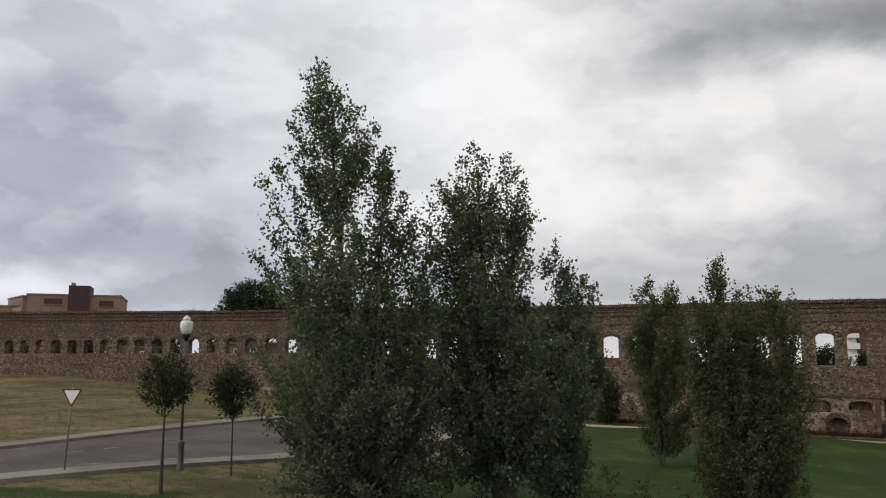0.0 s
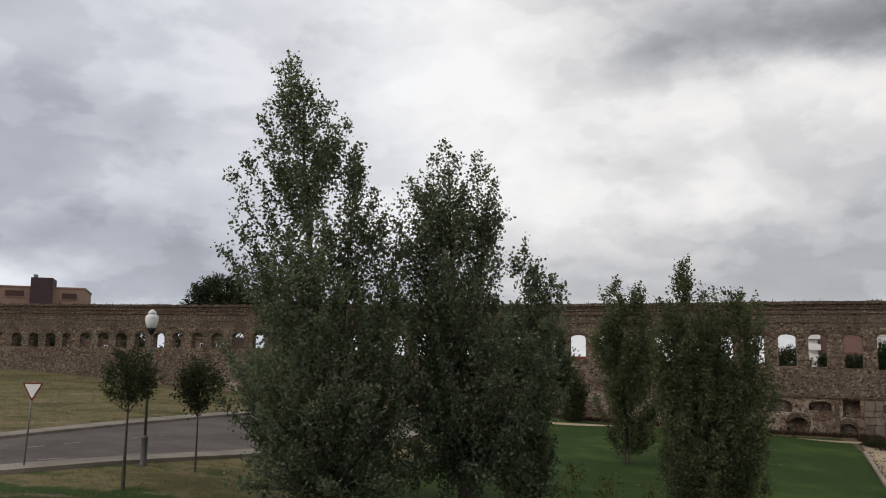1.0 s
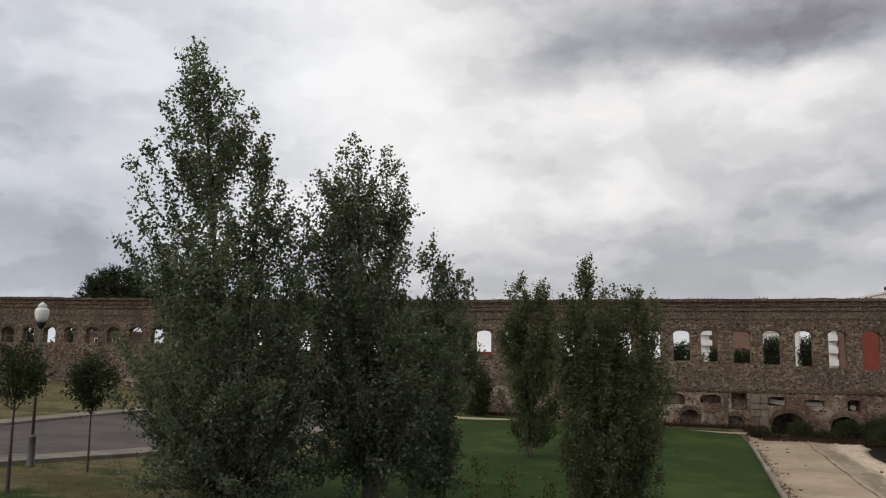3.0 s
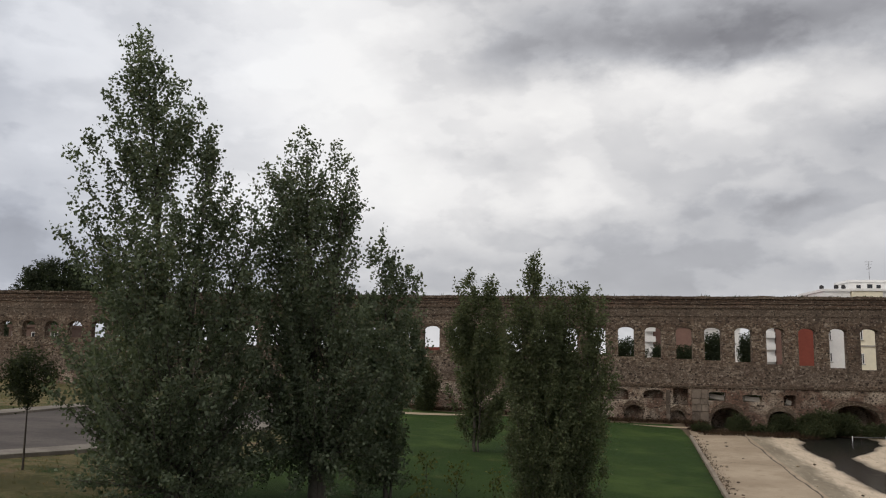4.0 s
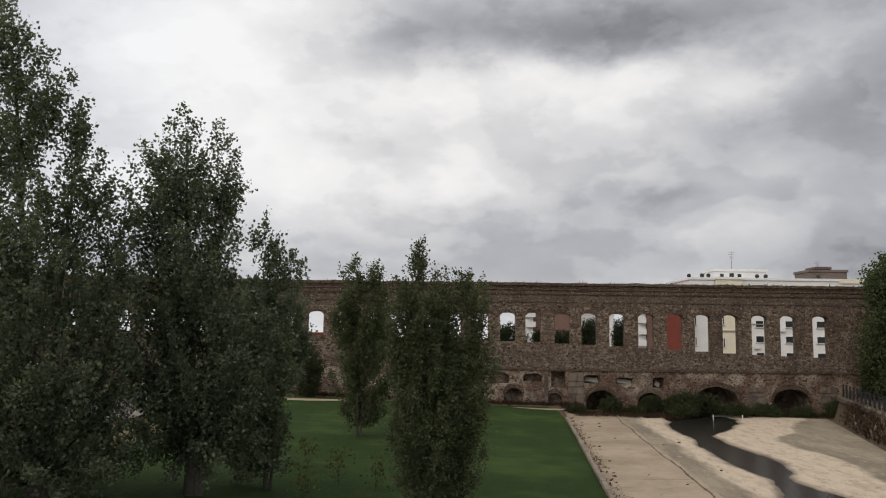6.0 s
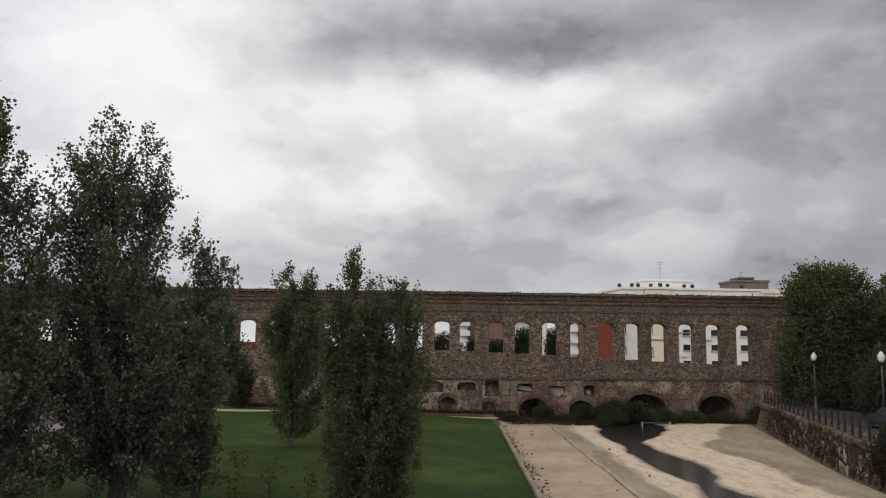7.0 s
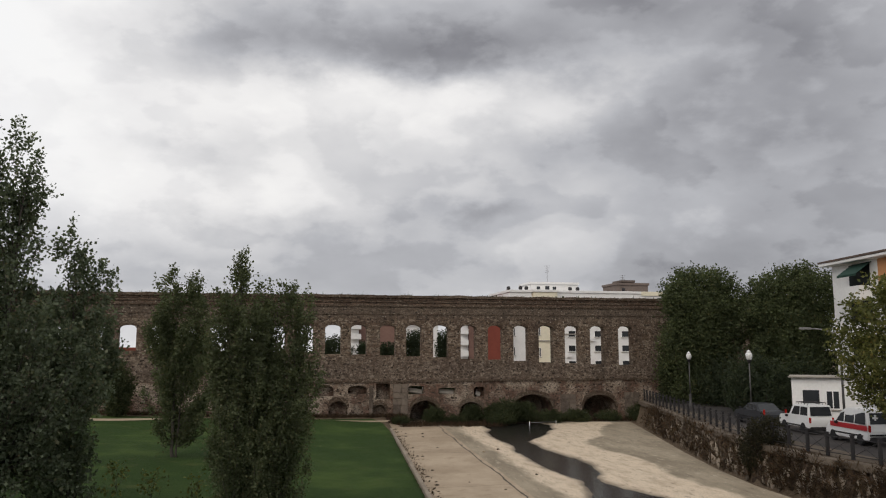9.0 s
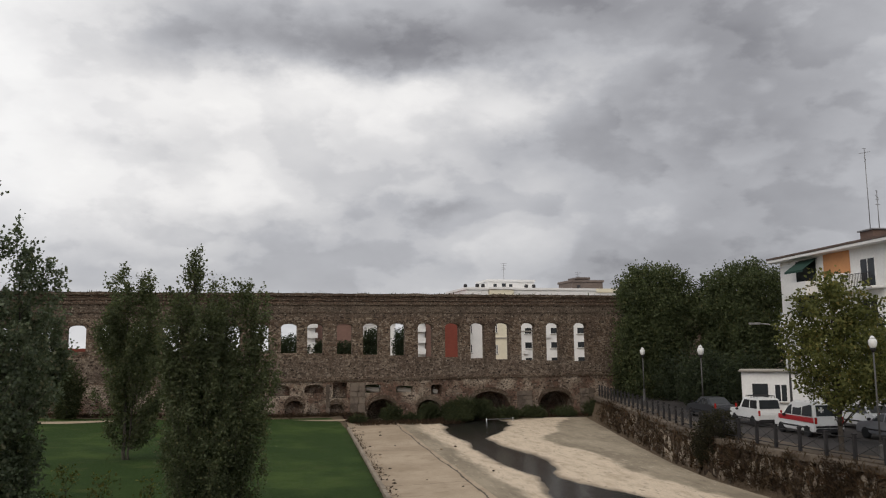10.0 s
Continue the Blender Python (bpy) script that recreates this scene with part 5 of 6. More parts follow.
pb = house("apartment_building", behind(12.9, 30), TW, 5.6, 8, 8.7, PINK, "pinkish rendered block behind the old wall", [(1.4, 6.2, 0.5, 0.8), (1.4, 4.6, 0.5, 0.8)])
wb = house("apartment_building", behind(11.0, 29), TW, 1.7, 8, 9.3, WHITE, "white block with stacked balconies behind the old wall")
for k in range(4):
    part("balcony", boxed((0.5, -1.0, 4.2 + 1.3 * k), (1.9, -0.01, 4.9 + 1.3 * k), 0.03), WHITE, wb)
house("apartment_building", behind(19.0, 32), TW, 5.0, 8, 8.6, WHITE, "white block behind the old wall", [(1.0, 6.8, 0.7, 0.9), (2.8, 6.8, 0.7, 0.9)])
house("low_house", behind(-17.5, 30), TW, 4.5, 8, 5.45, RED, "low house with a red roof behind the old wall")
house("low_house", behind(-84.0, 12), TW, 9.0, 6, 7.0, BROWNBRICK, "low brown brick block behind the old wall", [(x, 5.6, 1.0, 1.0) for x in (1, 3.5, 6, 8)])
house("low_house", behind(-64.5, 12), TW, 7.0, 6, 7.4, BROWNBRICK, "low brown brick block behind the old wall", [(x, 5.9, 1.0, 1.0) for x in (1, 3.5, 6)])
house("low_house", behind(-114.0, 12), TW, 9.0, 6, 7.4, BROWNBRICK, "low brown brick block behind the old wall", [(x, 5.8, 1.0, 1.0) for x in (1, 3, 5, 7.5)])

# the brick block on the hill, behind the far end of the wall
RUSTPANE = plain("rust_brown_glazing", (0.062, 0.030, 0.024), 0.35, 2, 0.4)
hb = house("office_building", (-88.1, 166.5, -1.5), 0, 18.6, 16, 18.4, TAN, "tan brick office block with dark ribbon windows", roof=TAN)
hb.matrix_basis = pose(-88.4, 168.4, -0.75, 0, 0, 17)
for x, z, wd in ((3.3, 16.5, 3.6), (3.3, 13.6, 3.6), (14.2, 16.2, 2.9)):
    part("ribbon_window", boxed((x, -0.05, z), (x + wd, 0.1, z + 1.25), 0.02), RUSTPANE, hb, "dark ribbon window")
    part("window_sill", boxed((x - 0.1, -0.2, z - 0.15), (x + wd + 0.1, 0.0, z - 0.005)), TAN, hb)
part("stair_tower", boxed((8.1, -0.8, -2), (12.3, 6, 20.6), 0.04), DARKBRICK, hb, "dark brick stair tower")
part("tank", boxed((8.4, 0.2, 20.6), (9.2, 1.2, 21.3), 0.04), TIN, hb, "small grey box on the tower")
hb2 = house("office_building", (-92.0, 171.0, -1.5), 52, 12.0, 14, 18.0, TAN, "tan brick office wing with stacked dark windows", roof=TAN)
hb2.matrix_basis = pose(-97.3, 177.4, -0.75, 0, 0, -48.5)
for z in (16.0, 12.2):
    part("ribbon_window", boxed((4.0, -0.05, z), (11.0, 0.1, z + 1.3), 0.02), RUSTPANE, hb2, "dark ribbon window")
house("office_building", (-136.0, 170.0, -1.5), 6, 44.0, 12, 17.0, TAN, "low tan brick wing of the office block", roof=TAN)

# the white apartment house beside the street
ah = thing("apartment_house", (64.1, 37.45, STREET), "white apartment house with balconies, an orange panel and tiled eaves", "building", turn=math.degrees(math.atan2(-12.9, -7.4)))
HT = 12.15
part("wall", boxed((0, -0.0, -0.3), (30.0, 11.0, HT), 0.03), WHITE, ah)
part("orange_panel", boxed((6.4, -0.06, 8.6), (9.7, -0.003, HT - 0.25), 0.02), plain("orange_render", (0.56, 0.27, 0.12), 0.85, 4, 0.15), ah, "orange rendered panel")
roof = bmesh.new()
for y0, z0, y1, z1 in ((-0.95, HT + 0.02, 5.5, HT + 1.1), (5.5, HT + 1.1, 11.9, HT + 0.02)):
    vs = [roof.verts.new(v) for v in ((-0.5, y0, z0), (30.9, y0, z0), (30.9, y1, z1), (-0.5, y1, z1), (-0.5, y0, z0 + 0.16), (30.9, y0, z0 + 0.16), (30.9, y1, z1 + 0.16), (-0.5, y1, z1 + 0.16))]
    for f in ((0, 1, 2, 3), (4, 5, 6, 7), (0, 1, 5, 4), (1, 2, 6, 5), (2, 3, 7, 6), (3, 0, 4, 7)):
        roof.faces.new([vs[i] for i in f])
part("roof", roof, plain("brown_tiles", (0.12, 0.085, 0.07), 0.9, 10, 0.4), ah, "brown tiled roof with deep eaves")
part("eaves_board", boxed((-0.45, -0.9, HT - 0.22), (30.8, 0.0, HT + 0.0), 0.02), WHITE, ah, "white eaves board")
AWNING = plain("green_canvas", (0.018, 0.05, 0.038), 0.8, 9, 0.3)
for z in (9.0, 6.1, 3.2):
    box = part("loggia", boxed((2.4, -1.0, z - 0.2), (5.4, 0.02, z + 0.95), 0.03), WHITE, ah, "white balcony with a solid front")
    part("opening", boxed((2.5, -0.03, z + 0.95), (5.3, -0.002, z + 2.75)), GLASSY, box)
    rail_box = part("balcony", boxed((9.9, -1.1, z - 0.2), (13.4, 0.02, z - 0.02), 0.03), WHITE, ah, "balcony with a dark iron railing")
    for k in range(20):
        bar = part("baluster", boxed((9.95 + k * 0.178, -1.06, z - 0.02), (9.98 + k * 0.178, -1.03, z + 0.9)), IRON, rail_box)
    part("handrail", boxed((9.9, -1.08, z + 0.9), (13.4, -1.02, z + 0.95), 0.01), IRON, rail_box)
    part("side_screen", boxed((8.35, -1.1, z - 0.2), (9.88, -0.004, z + 1.15), 0.03), WHITE, ah, "white solid balcony front")
    window(ah, pose(11.7, -0.03, z), 1.7, 2.1, "balcony_door")
    window(ah, pose(15.4, -0.03, z + 0.7), 1.3, 1.3), window(ah, pose(19.5, -0.03, z + 0.7), 1.3, 1.3)
aw = bmesh.new()
vs = [aw.verts.new(v) for v in ((3.0, -0.02, 11.8), (5.6, -0.02, 11.8), (5.6, -1.35, 10.85), (3.0, -1.35, 10.85), (3.0, -1.35, 10.68), (5.6, -1.35, 10.68))]
aw.faces.new(vs[:4]), aw.faces.new((vs[3], vs[2], vs[5], vs[4]))
ob = part("awning", aw, AWNING, ah, "green canvas awning")
ob.modifiers.new("depth", "SOLIDIFY").thickness = 0.03
part("chimney", boxed((10.2, 0.6, HT), (11.7, 1.7, HT + 1.0), 0.03), BROWNBRICK, ah, "brick chimney with a flat cap")
part("chimney_cap", boxed((10.05, 0.45, HT + 1.0), (11.85, 1.85, HT + 1.1), 0.02), TIN, ah)
for x, tall in ((10.6, 6.3), (11.6, 2.9)):
    q = ah.matrix_basis @ Vector((x, 1.2, HT + 1.0))
    antenna(tuple(q), tall, 4, int(x * 10))

# the white kiosk behind the parked cars
kk = thing("kiosk", (52.0, 33.9, STREET), "small white flat-roofed kiosk with dark openings", "kiosk", turn=math.degrees(math.atan2(-2.9, 1.75)))
part("wall", boxed((0, 0, -0.2), (4.4, 3.5, 3.05), 0.03), WHITE, kk)
part("roof", boxed((-0.2, -0.35, 3.053), (4.6, 3.7, 3.15), 0.03), KERB, kk, "thin concrete roof slab")
part("door", boxed((0.7, -0.04, 0.0), (1.75, -0.003, 2.2), 0.01), GLASSY, kk, "dark doorway")
window(kk, pose(2.6, -0.03, 0.9), 0.9, 1.3)

cobra = thing("street_light", (50.2, 29.1, STREET), "grey street light with a long curved arm", "street light")
ob = bmesh.new()
tube(ob, [(0, 0, -0.2), (0, 0, 5.6), (-0.15, 0.25, 6.1), (-0.6, 1.0, 6.35), (-0.95, 1.6, 6.4)], [0.09, 0.06, 0.05, 0.045, 0.04], 8)
part("pole", ob, STEEL, cobra)
head = boxed((-0.45, -0.14, -0.07), (0.35, 0.14, 0.08), 0.05)
head.transform(Matrix.Translation((-1.05, 1.75, 6.4)) @ Matrix.Rotation(radians(121), 4, "Z"))
part("head", head, STEEL, cobra)

# ---- embankment street ----


def street_h(x, y):
    return STREET


outer = [(60.0, -20.0), (62.0, 2.0), (64.0, 14.0), (65.0, 20.0), (66.0, 25.0), (67.0, 30.0), (66.0, 38.0), (68.0, 44.0), (74.0, 52.0)]
inner = resample(BANK_LINE[:-1], 9)
ribbon("street", [(p[0] + 1.7, p[1] - 0.6) for p in inner], outer, 0.0, DARKASPHALT, "grey asphalt street on the embankment", "road", height=street_h)
ribbon("pavement", [(p[0] + 0.25, p[1] - 0.1) for p in inner], [(p[0] + 1.75, p[1] - 0.6) for p in inner], 0.13, EARTHY, "earthy worn pavement behind the railing", "pavement", thick=0.16, height=street_h)

COPING = paving("mossy_coping", (0.10, 0.078, 0.058), (0.19, 0.155, 0.12), 7)
coping = thing("embankment_coping", (0, 0, 0), "brown weathered coping stones on the river bank", "coping", kind="structure")
railing = thing("railing", (0, 0, 0), "dark iron railing with crossed bars along the embankment", "railing", kind="structure")
total = sum(math.dist(a, b) for a, b in zip(BANK_LINE[1:], BANK_LINE[2:-1]))
posts = resample(BANK_LINE[1:-1], int(total / 1.55) + 1)
post_mesh = bpy.data.meshes.new("post")
bm = boxed((-0.07, -0.07, 0), (0.07, 0.07, 1.05), 0.015)
block(bm, (-0.09, -0.09, 1.05), (0.09, 0.09, 1.1), 0.01)
bm.to_mesh(post_mesh), bm.free()
post_mesh.materials.append(IRON)
for i, p in enumerate(posts):
    q = posts[min(i + 1, len(posts) - 1)]
    o = posts[max(i - 1, 0)]
    t = (Vector(q) - Vector(o)).normalized()
    face = math.degrees(math.atan2(t.y, t.x))
    ob = new("post", post_mesh)
    ob.parent = railing
    ob.matrix_basis = pose(p[0] + t.y * 0.35, p[1] - t.x * 0.35, STREET + 0.12, random.uniform(-1.5, 1.5), random.uniform(-1.5, 1.5), face)
    if i == len(posts) - 1:
        break
    L = math.dist(p, q)
    panel = bmesh.new()
    d = (Vector(q) - Vector(p)).normalized()
    m = pose(p[0] + d.y * 0.35, p[1] - d.x * 0.35, STREET + 0.12, 0, 0, math.degrees(math.atan2(d.y, d.x)))
    for z in (0.18, 0.92):
        tube(panel, [(0.06, 0, z), (L - 0.06, 0, z)], [0.022, 0.022], 6)
    tube(panel, [(0.06, 0.01, 0.18), (L - 0.06, 0.01, 0.92)], [0.014, 0.014], 5), tube(panel, [(0.06, -0.01, 0.92), (L - 0.06, -0.01, 0.18)], [0.014, 0.014], 5)
    panel.transform(m)
    part("rail_panel", panel, IRON, railing)
    st = boxed((0.01, -0.28, -0.22), (L - 0.01, 0.26, 0.1), 0.03)
    st.transform(pose(p[0], p[1], STREET + random.uniform(-0.03, 0.02), 0, random.uniform(-0.6, 0.6), math.degrees(math.atan2(d.y, d.x))))
    part("coping_stone", st, COPING, coping)

# tilted stones of the bank
bank = thing("stone_bank", (0, 0, 0), "steep river bank of pitched rough stones, overgrown with dry weeds", "bank", kind="structure")
rng = random.Random(7)
rock_meshes = []
for k in range(6):
    bm = bmesh.new()
    bmesh.ops.create_icosphere(bm, subdivisions=1, radius=1.0)
    for v in bm.verts:
        v.co = Vector((v.co.x * 0.20, v.co.y * 0.10, v.co.z * 0.40)) * rng.uniform(0.75, 1.2)
    me = bpy.data.meshes.new("bank_stone")
    bm.to_mesh(me), bm.free()
    me.materials.append(KERBSTONE if k % 3 == 0 else BANK)
    rock_meshes.append(me)
spots = resample([(33.6, 15.9), (35.6, 22.0), (37.6, 26.2), (40.6, 30.8), (45.2, 36.6), (50.8, 43.9), (54.0, 48.0)], 150)
for x, y in spots:
    for row in (0.12, 0.45, 0.75):
        if rng.random() < 0.68:
            f = row + rng.uniform(-0.1, 0.1)
            ob = new("bank_stone", rng.choice(rock_meshes))
            ob.parent = bank
            ob.matrix_basis = pose(x - 0.52 + f * 0.5 + rng.uniform(-0.08, 0.05), y + 0.3 - f * 0.3 + rng.uniform(-0.1, 0.1), BED + 0.15 + f * 1.55, rng.uniform(-15, 15), rng.uniform(5, 35), rng.uniform(20, 80))
rngn = np.random.default_rng(5)
pts, dirs = [], []
for x, y in resample([(32.6, 12.0), (33.6, 15.9), (35.6, 22.0), (37.6, 26.2), (40.6, 30.8), (45.2, 36.6), (50.8, 43.9), (56.0, 50.5)], 420):
    dense = 13 if y < 25 else 4
    for k in range(rng.randint(0, dense)):
        f = rng.random()
        cx, cy, cz = x - 0.75 + f * 0.55 + rng.uniform(-0.25, 0.15), y + 0.4 - f * 0.3 + rng.uniform(-0.2, 0.2), BED + 0.1 + f * 1.75
        for j in range(7):
            pts.append((cx + rng.gauss(0, 0.1), cy + rng.gauss(0, 0.1), cz + abs(rng.gauss(0, 0.13))))
            dirs.append((-0.4, 0.1, 0.7))
WEED = leafy("dry_weeds", (0.028, 0.020, 0.014), (0.10, 0.066, 0.041))
ob = part("bank_weeds", leaves_mesh("bank_weeds", np.array(pts), np.array(dirs), rngn.uniform(0.14, 0.38, len(pts)), rngn, 0.22), WEED)
tagged(ob, "brown dry weeds overgrowing the stone bank", "weeds", kind="stuff")

# dry weeds along the foot of the wall and beside the kerb
pts = []
rng = random.Random(9)
for k in range(1500):
    s = rng.uniform(-16, 13.5)
    p = wall_point(s, 0, -abs(rng.gauss(0.1, 0.7)) - 0.1)
    tuft = rng.randint(3, 7)
    for j in range(tuft):
        x, y = p.x + rng.gauss(0, 0.12), p.y + rng.gauss(0, 0.12)
        pts.append((x, y, lawn_height(x, y)))
for k in range(380):
    p = KERB_A + kerb_dir * rng.uniform(18, 70) + kerb_side * abs(rng.gauss(0.15, 0.4))
    if noise.noise(Vector((p.x * 0.6, p.y * 0.6, 3.0))) < -0.05:
        continue
    for j in range(rng.randint(1, 4)):
        pts.append((p.x + rng.gauss(0, 0.08), p.y + rng.gauss(0, 0.08), BED + 0.08))
for k in range(1900):
    s = rng.uniform(12.5, 23) if k % 3 else rng.uniform(13, 39)
    p = wall_point(s, 0, -rng.uniform(0.1, 4.6 if s < 22 else 2.4))
    for j in range(rng.randint(3, 8)):
        pts.append((p.x + rng.gauss(0, 0.2), p.y + rng.gauss(0, 0.2), BED - 0.05))
pts = np.array(pts)
ob = part("dry_weeds", leaves_mesh("dry_weeds", pts, np.tile((0.0, 0.0, 1.3), (len(pts), 1)), np.where(pts[:, 2] == BED + 0.08, 0.45, 1.0) * rngn.uniform(0.15, 0.5, len(pts)), rngn, 0.14), WEED)
tagged(ob, "brown dry weeds along the wall and the kerb", "weeds", kind="stuff")
# scattered tussocks in the dry field and on the verge
pts = []
for k in range(5200):
    x, y = (rng.uniform(-62, -12), rng.uniform(36, 96)) if k % 6 else (rng.uniform(-15, -3), rng.uniform(23.5, 36))
    if line_side(far_edge, x, y) > -2.2 and line_side(near_edge, x, y) < 1.5 or Vector((x, y)).dot(wall_n) > WALL_D - 0.3:
        continue
    for j in range(4):
        a, c = x + rng.gauss(0, 0.12), y + rng.gauss(0, 0.12)
        pts.append((a, c, lawn_height(a, c) - 0.01))
pts = np.array(pts)
STRAW = leafy("straw_grass", (0.12, 0.10, 0.045), (0.22, 0.175, 0.085))
ob = part("grass_tussocks", leaves_mesh("grass_tussocks", pts, np.tile((0.0, 0.0, 1.2), (len(pts), 1)), np.where(pts[:, 1] < 36, 0.5, 0.75) * rngn.uniform(0.1, 0.34, len(pts)), rngn, 0.16), STRAW)
tagged(ob, "straw-coloured tussocks in the dry field", "grass", kind="stuff")

# ---- parked vehicles ----
TYRE = plain("tyre_rubber", (0.02, 0.02, 0.021), 0.8, 20, 0.2)
RIM = plain("wheel_rim", (0.35, 0.35, 0.36), 0.35, 10, 0.2, 0.001, 0.8)
LAMP_RED = plain("lamp_red", (0.35, 0.02, 0.015), 0.25, 8, 0.1)
LAMP_CLEAR = plain("lamp_clear", (0.6, 0.6, 0.58), 0.2, 8, 0.1)


def hull(profile, half, tuck, bevel):
    """A body from its side outline (x, z): pinched in towards the roof."""
    bm = bmesh.new()
    top = max(z for _, z in profile)
    mid = top * 0.52
    sides = []
    for s in (-1, 1):
        sides.append([bm.verts.new((x, s * (half - tuck * max(0.0, (z - mid) / (top - mid)) - 0.04 * max(0.0, (0.4 - z))), z)) for x, z in profile])
    bm.faces.new(sides[0]), bm.faces.new(sides[1][::-1])
    n = len(profile)
    for i in range(n):
        bm.faces.new((sides[0][i], sides[1][i], sides[1][(i + 1) % n], sides[0][(i + 1) % n]))
    bmesh.ops.recalc_face_normals(bm, faces=bm.faces)
    bmesh.ops.bevel(bm, geom=list(bm.edges), offset=bevel, segments=2, affect="EDGES")
    for f in bm.faces:
        f.smooth = False
    return bm


def pane(points, y, thick=0.012):
    """A thin glass panel from (x, z, y-offset) corners on one flank."""
    bm = bmesh.new()
    s = 1 if y > 0 else -1
    a = [bm.verts.new((x, y - s * o, z)) for x, z, o in points]
    b = [bm.verts.new((x, y - s * o - s * thick, z)) for x, z, o in points]
    n = len(points)
    bm.faces.new(a), bm.faces.new(b[::-1])
    for i in range(n):
        bm.faces.new((a[i], b[i], b[(i + 1) % n], a[(i + 1) % n]))
    return bm


def across(x0, z0, x1, z1, half0, half1, lift=0.012):
    """A windscreen or rear window across the body."""
    bm = bmesh.new()
    d = Vector((z1 - z0, 0, -(x1 - x0))).normalized() * lift
    if d.x * (1 if x0 > x1 else -1) < 0:
        d = -d
    q = [(x0, -half0, z0), (x0, half0, z0), (x1, half1, z1), (x1, -half1, z1)]
    a = [bm.verts.new(Vector(v) + d) for v in q]
    b = [bm.verts.new(Vector(v) - d) for v in q]
    bm.faces.new(a), bm.faces.new(b[::-1])
    for i in range(4):
        bm.faces.new((a[i], b[i], b[(i + 1) % 4], a[(i + 1) % 4]))
    return bm


def vehicle(name, at, turn, label, category, profile, half, mat, tuck, axles, radius, side_glass, screens, length):
    """A parked vehicle, nose towards +x before it is turned."""
    root = thing(name, at, label, category, "parked vehicles", turn=turn)
    body = part("body", hull(profile, half, tuck, 0.05), mat, root)
    for pts in side_glass:
        for s in (-1, 1):
            part("side_window", pane(pts, s * (half + 0.006)), GLASSY, body)
    for sc in screens:
        part("windscreen", across(*sc), GLASSY, body)
    for x in axles:
        for s in (-1, 1):
            tyre = bmesh.new()
            w0, w1 = half - 0.19, half + 0.012
            for r0, r1, ya, yb in ((radius, radius * 0.62, w0, w1),):
                lathe(tyre, [(r1, ya), (r0 - 0.03, ya), (r0, ya + 0.03), (r0, yb - 0.03), (r0 - 0.03, yb), (r1, yb)], 20)
            tyre.transform(Matrix.Translation((x, 0, radius)) @ Matrix.Rotation(radians(-90 * s), 4, "X"))
            wheel = part("wheel", tyre, TYRE, root)
            rim = bmesh.new()
            lathe(rim, [(radius * 0.62, half - 0.1), (radius * 0.62, half), (radius * 0.5, half + 0.004), (radius * 0.2, half - 0.02), (0.03, half - 0.005)], 16)
            rim.transform(Matrix.Translation((x, 0, radius)) @ Matrix.Rotation(radians(-90 * s), 4, "X"))
            part("rim", rim, RIM, wheel)
    nose, tail = max(p[0] for p in profile), min(p[0] for p in profile)
    for s in (-1, 1):
        part("headlight", boxed((nose - 0.12, s * (half - 0.28) - 0.14, 0.62), (nose + 0.015, s * (half - 0.28) + 0.14, 0.78), 0.03), LAMP_CLEAR, body)
        part("tail_light", boxed((tail - 0.015, s * (half - 0.1) - 0.06, 0.75), (tail + 0.08, s * (half - 0.1) + 0.06, 1.1), 0.02), LAMP_RED, body)
        part("mirror", boxed((nose - 1.35, s * (half + 0.1) - 0.09, 0.98), (nose - 1.2, s * (half + 0.1) + 0.09, 1.13), 0.03), IRON, body)
        part("flank_trim", boxed((tail + 0.5, s * (half + 0.006) - 0.012, 0.48), (nose - 0.6, s * (half + 0.006) + 0.012, 0.56), 0.005), IRON, body)
    part("front_bumper", boxed((nose - 0.15, -half + 0.08, 0.28), (nose + 0.07, half - 0.08, 0.5), 0.05), IRON, body)
    part("rear_bumper", boxed((tail - 0.07, -half + 0.08, 0.28), (tail + 0.15, half - 0.08, 0.5), 0.05), IRON, body)
    return root, body


VAN = [(-2.0, 0.3), (-2.05, 0.7), (-1.98, 1.2), (-1.82, 1.82), (-1.6, 1.88), (0.1, 1.88), (0.55, 1.72), (1.15, 1.12), (1.85, 0.92), (2.08, 0.68), (2.08, 0.3)]
CAR_WHITE = plain("white_car_paint", (0.72, 0.72, 0.71), 0.3, 5, 0.1)
amb, amb_body = vehicle("ambulance", (43.3, 24.2, STREET), 60, "white ambulance van with a red stripe and crosses on its doors", "ambulance", VAN, 0.86, CAR_WHITE, 0.14, (-1.25, 1.35), 0.31,
                        [[(0.15, 1.72, 0.125), (-0.7, 1.72, 0.125), (-0.7, 1.12, 0.02), (0.15, 1.12, 0.02)], [(0.25, 1.66, 0.11), (0.25, 1.12, 0.02), (0.98, 1.12, 0.02), (0.6, 1.55, 0.09)],
                         [(-0.8, 1.72, 0.125), (-1.65, 1.72, 0.125), (-1.75, 1.12, 0.02), (-0.8, 1.12, 0.02)]],
                        [(1.14, 1.14, 0.57, 1.69, 0.74, 0.66), (-1.99, 1.15, -1.85, 1.72, 0.70, 0.64)], 4.1)
STRIPE = plain("red_stripe", (0.42, 0.03, 0.035), 0.4, 6, 0.1)
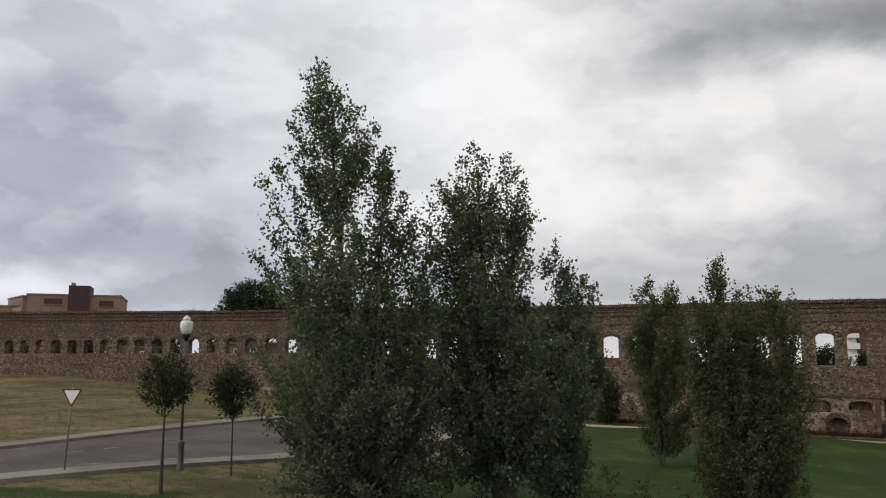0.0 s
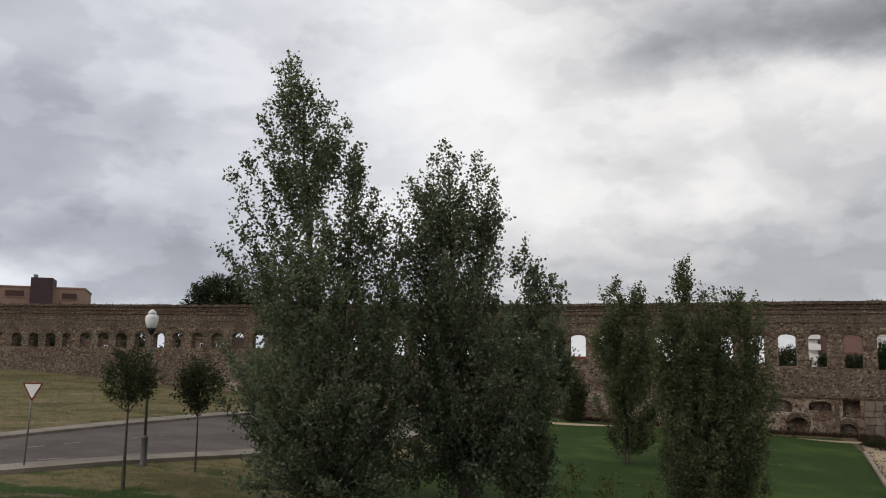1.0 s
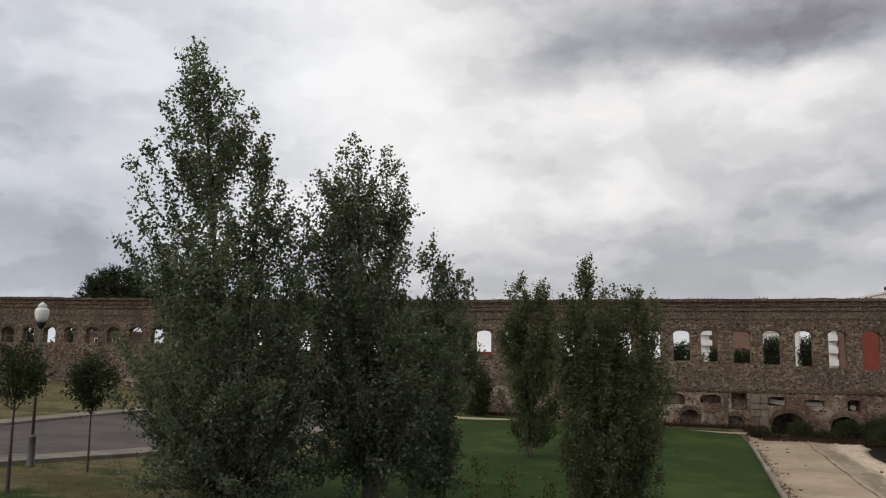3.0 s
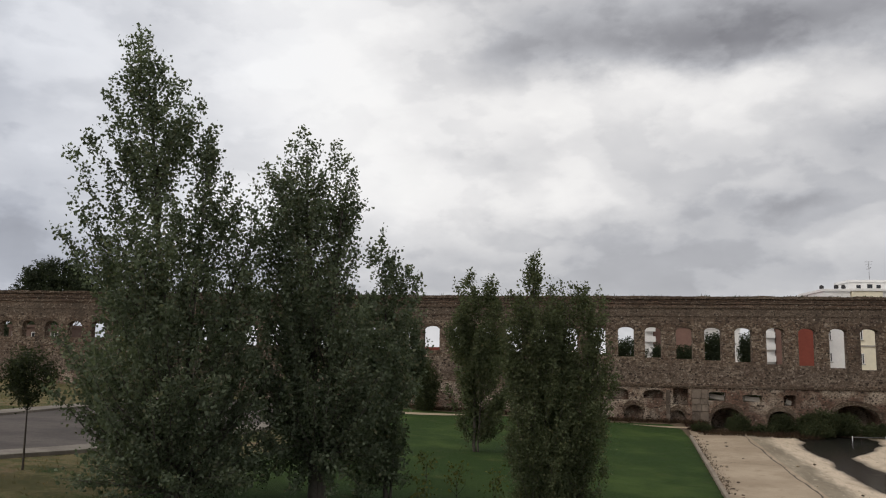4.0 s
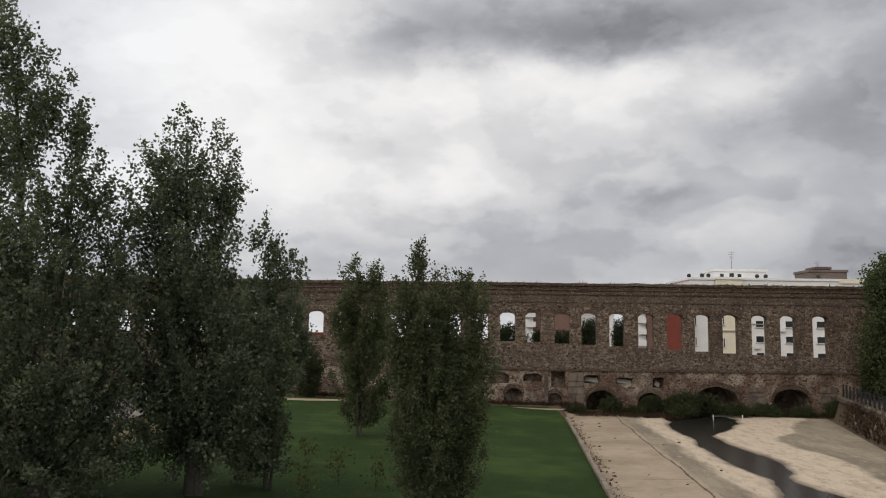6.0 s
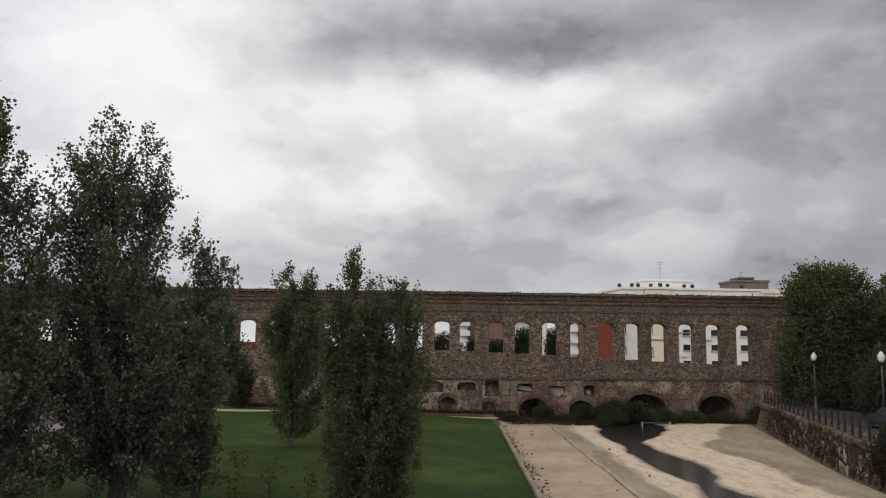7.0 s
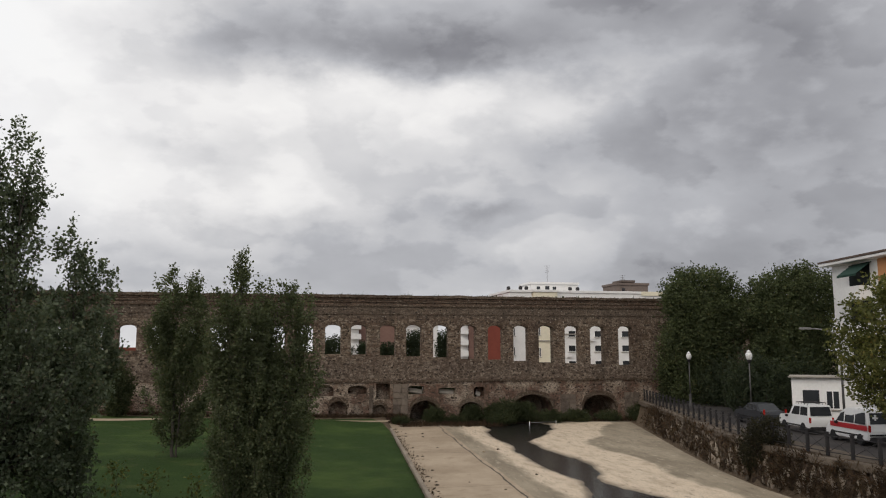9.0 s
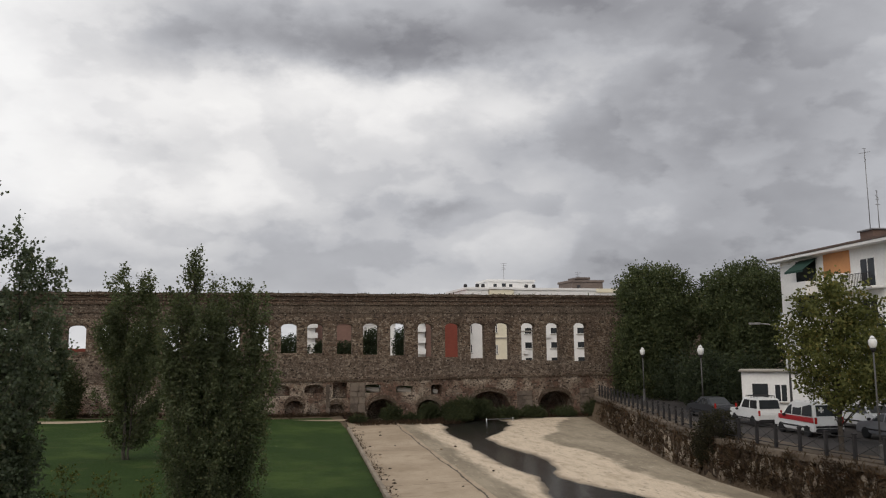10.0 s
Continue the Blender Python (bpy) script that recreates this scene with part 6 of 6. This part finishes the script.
for s in (-1, 1):
    part("red_stripe", boxed((-1.95, s * 0.868 - 0.006, 0.80), (1.55, s * 0.868 + 0.006, 1.06)), STRIPE, amb_body)
    part("rear_stripe", boxed((-2.065, s * 0.4 - 0.38, 0.55), (-2.045, s * 0.4 + 0.38, 0.64)), IRON, amb_body)
    cross = bmesh.new()
    block(cross, (-1.955, s * 0.38 - 0.05, 1.32), (-1.925, s * 0.38 + 0.05, 1.62)), block(cross, (-1.955, s * 0.38 - 0.15, 1.42), (-1.925, s * 0.38 + 0.15, 1.52))
    part("cross_mark", cross, CAR_WHITE, amb_body, "white cross on the rear door")
part("number_plate", boxed((-2.09, -0.26, 0.66), (-2.05, 0.26, 0.77), 0.005), WHITE, amb_body)
JEEP = [(-1.95, 0.42), (-2.0, 0.85), (-1.92, 1.15), (-1.8, 1.86), (0.2, 1.86), (0.65, 1.18), (1.95, 1.06), (2.02, 0.8), (2.02, 0.42)]
jeep, jeep_body = vehicle("off_road_car", (46.1, 29.2, STREET), 60, "white off-road car with a roof rack", "car", JEEP, 0.86, CAR_WHITE, 0.12, (-1.2, 1.3), 0.37,
                          [[(-0.05, 1.74, 0.105), (-0.75, 1.74, 0.105), (-0.75, 1.2, 0.03), (0.3, 1.2, 0.03), (0.15, 1.5, 0.07)], [(-0.85, 1.74, 0.105), (-1.7, 1.74, 0.105), (-1.78, 1.2, 0.03), (-0.85, 1.2, 0.03)]],
                          [(0.66, 1.2, 0.23, 1.82, 0.74, 0.68), (-1.94, 1.2, -1.82, 1.76, 0.7, 0.66)], 4.0)
jeep.scale = (0.92, 0.92, 0.92)
rack = bmesh.new()
for y in (-0.6, 0.6):
    tube(rack, [(-1.6, y, 2.0), (0.0, y, 2.0)], [0.025, 0.025], 6)
for x in (-1.5, -1.1, -0.7, -0.3, 0.0):
    tube(rack, [(x, -0.62, 1.87), (x, -0.6, 2.0), (x, 0.6, 2.0), (x, 0.62, 1.87)], [0.02] * 4, 6)
part("roof_rack", rack, IRON, jeep_body, "dark steel roof rack")

SEDAN = [(-2.1, 0.3), (-2.15, 0.7), (-2.0, 0.95), (-1.45, 1.0), (-0.85, 1.4), (0.25, 1.42), (0.95, 0.98), (1.9, 0.86), (2.12, 0.65), (2.12, 0.3)]
GLASS4 = [[(-0.1, 1.34, 0.19), (-0.8, 1.32, 0.19), (-1.2, 1.0, 0.06), (-0.1, 0.98, 0.06)], [(0.0, 1.34, 0.19), (0.0, 0.98, 0.06), (0.8, 0.98, 0.06), (0.24, 1.34, 0.19)]]
SCREEN4 = [(0.93, 1.0, 0.29, 1.40, 0.72, 0.58), (-1.43, 1.02, -0.89, 1.38, 0.7, 0.58)]
CAR_DARK = plain("dark_car_paint", (0.035, 0.037, 0.042), 0.3, 5, 0.15)
CAR_GREY = plain("grey_car_paint", (0.20, 0.20, 0.21), 0.3, 5, 0.15)
for x, y, turn, mat, label in ((48.6, 34.2, 62, CAR_DARK, "dark blue parked saloon car"), (43.6, 19.6, 62, CAR_GREY, "grey parked saloon car beside the street"), (48.3, 23.4, 62, CAR_WHITE, "white parked saloon car behind other cars")):
    vehicle("car", (x, y, STREET), turn, label, "car", SEDAN, 0.85, mat, 0.22, (-1.3, 1.35), 0.31, GLASS4, SCREEN4, 4.2)
# a low white pipe rail over the water
pr = thing("pipe_rail", (*wall_point(25.8, 0, -4.5).xy, BED), "low white pipe rail standing in the shallow water", "rail", turn=-WALL_TURN)
for x in (-1.3, 1.3):
    lg = bmesh.new()
    tube(lg, [(x, 0, -0.2), (x, 0, 0.34)], [0.035, 0.035], 8)
    part("post", lg, WHITE, pr)
lg = bmesh.new()
tube(lg, [(-1.3, 0, 0.24), (1.3, 0, 0.24)], [0.025, 0.025], 8)
part("bar", lg, STEEL, pr)
# litter and stones on the concrete
rng = random.Random(12)
for k in range(36):
    t = rng.random()
    p = KERB_A + kerb_dir * rng.uniform(26, 66) + kerb_side * (rng.uniform(0.9, 1.5) if k < 22 else rng.uniform(2, 7))
    bm = bmesh.new()
    bmesh.ops.create_icosphere(bm, subdivisions=1, radius=rng.uniform(0.05, 0.13))
    for v in bm.verts:
        v.co = Vector((v.co.x * rng.uniform(0.8, 1.5), v.co.y * rng.uniform(0.8, 1.3), v.co.z * 0.55))
    ob = part("loose_stone", bm, BANK if k % 3 else SAND)
    ob.matrix_basis = pose(p.x, p.y, BED + 0.11, 0, 0, rng.uniform(0, 180))
    tagged(ob, "small brown loose stone on the concrete apron", "stone", "loose stones")

# pale fallen slabs lodged in the slots of the wall
for s, z, wide, tilt in ((14.75, -0.2, 1.3, 9), (17.8, -0.32, 1.4, 6), (20.9, -0.55, 0.5, 24)):
    bm = bmesh.new()
    block(bm, (-wide / 2, -0.1, 0.0), (wide / 2, 0.1, 0.45), 0.03)
    ob = part("fallen_slab", bm, KERB)
    p = wall_point(s, z, 0.55)
    ob.matrix_basis = pose(p.x, p.y, z, 0, 0, -20.5) @ pose(0, 0, 0, -28, tilt, 0)
    tagged(ob, "pale broken slab lodged in a slot of the wall", "slab", "fallen slabs")

# brown leaf litter and earth lodged between kerb and apron
rng = random.Random(77)
pts = []
for k in range(5200):
    d = rng.uniform(14, 70)
    if noise.noise(Vector((d * 0.5, 1.7, 0.0))) < -0.25:
        continue
    p = KERB_A + kerb_dir * d + kerb_side * (0.42 + rng.triangular(0.0, 1.1, 0.1) * (0.6 + 0.5 * noise.noise(Vector((d * 0.9, 8.0, 0.0)))))
    pts.append((p.x, p.y, BED + 0.02 + rng.uniform(0, 0.06)))
pts = np.array(pts)
ob = part("leaf_litter", leaves_mesh("leaf_litter", pts, np.tile((0.9, 0.5, 0.0), (len(pts), 1)), rngn.uniform(0.06, 0.17, len(pts)), rngn, 1.0), WEED)
tagged(ob, "brown fallen leaves and earth along the kerb", "leaf litter", kind="stuff")
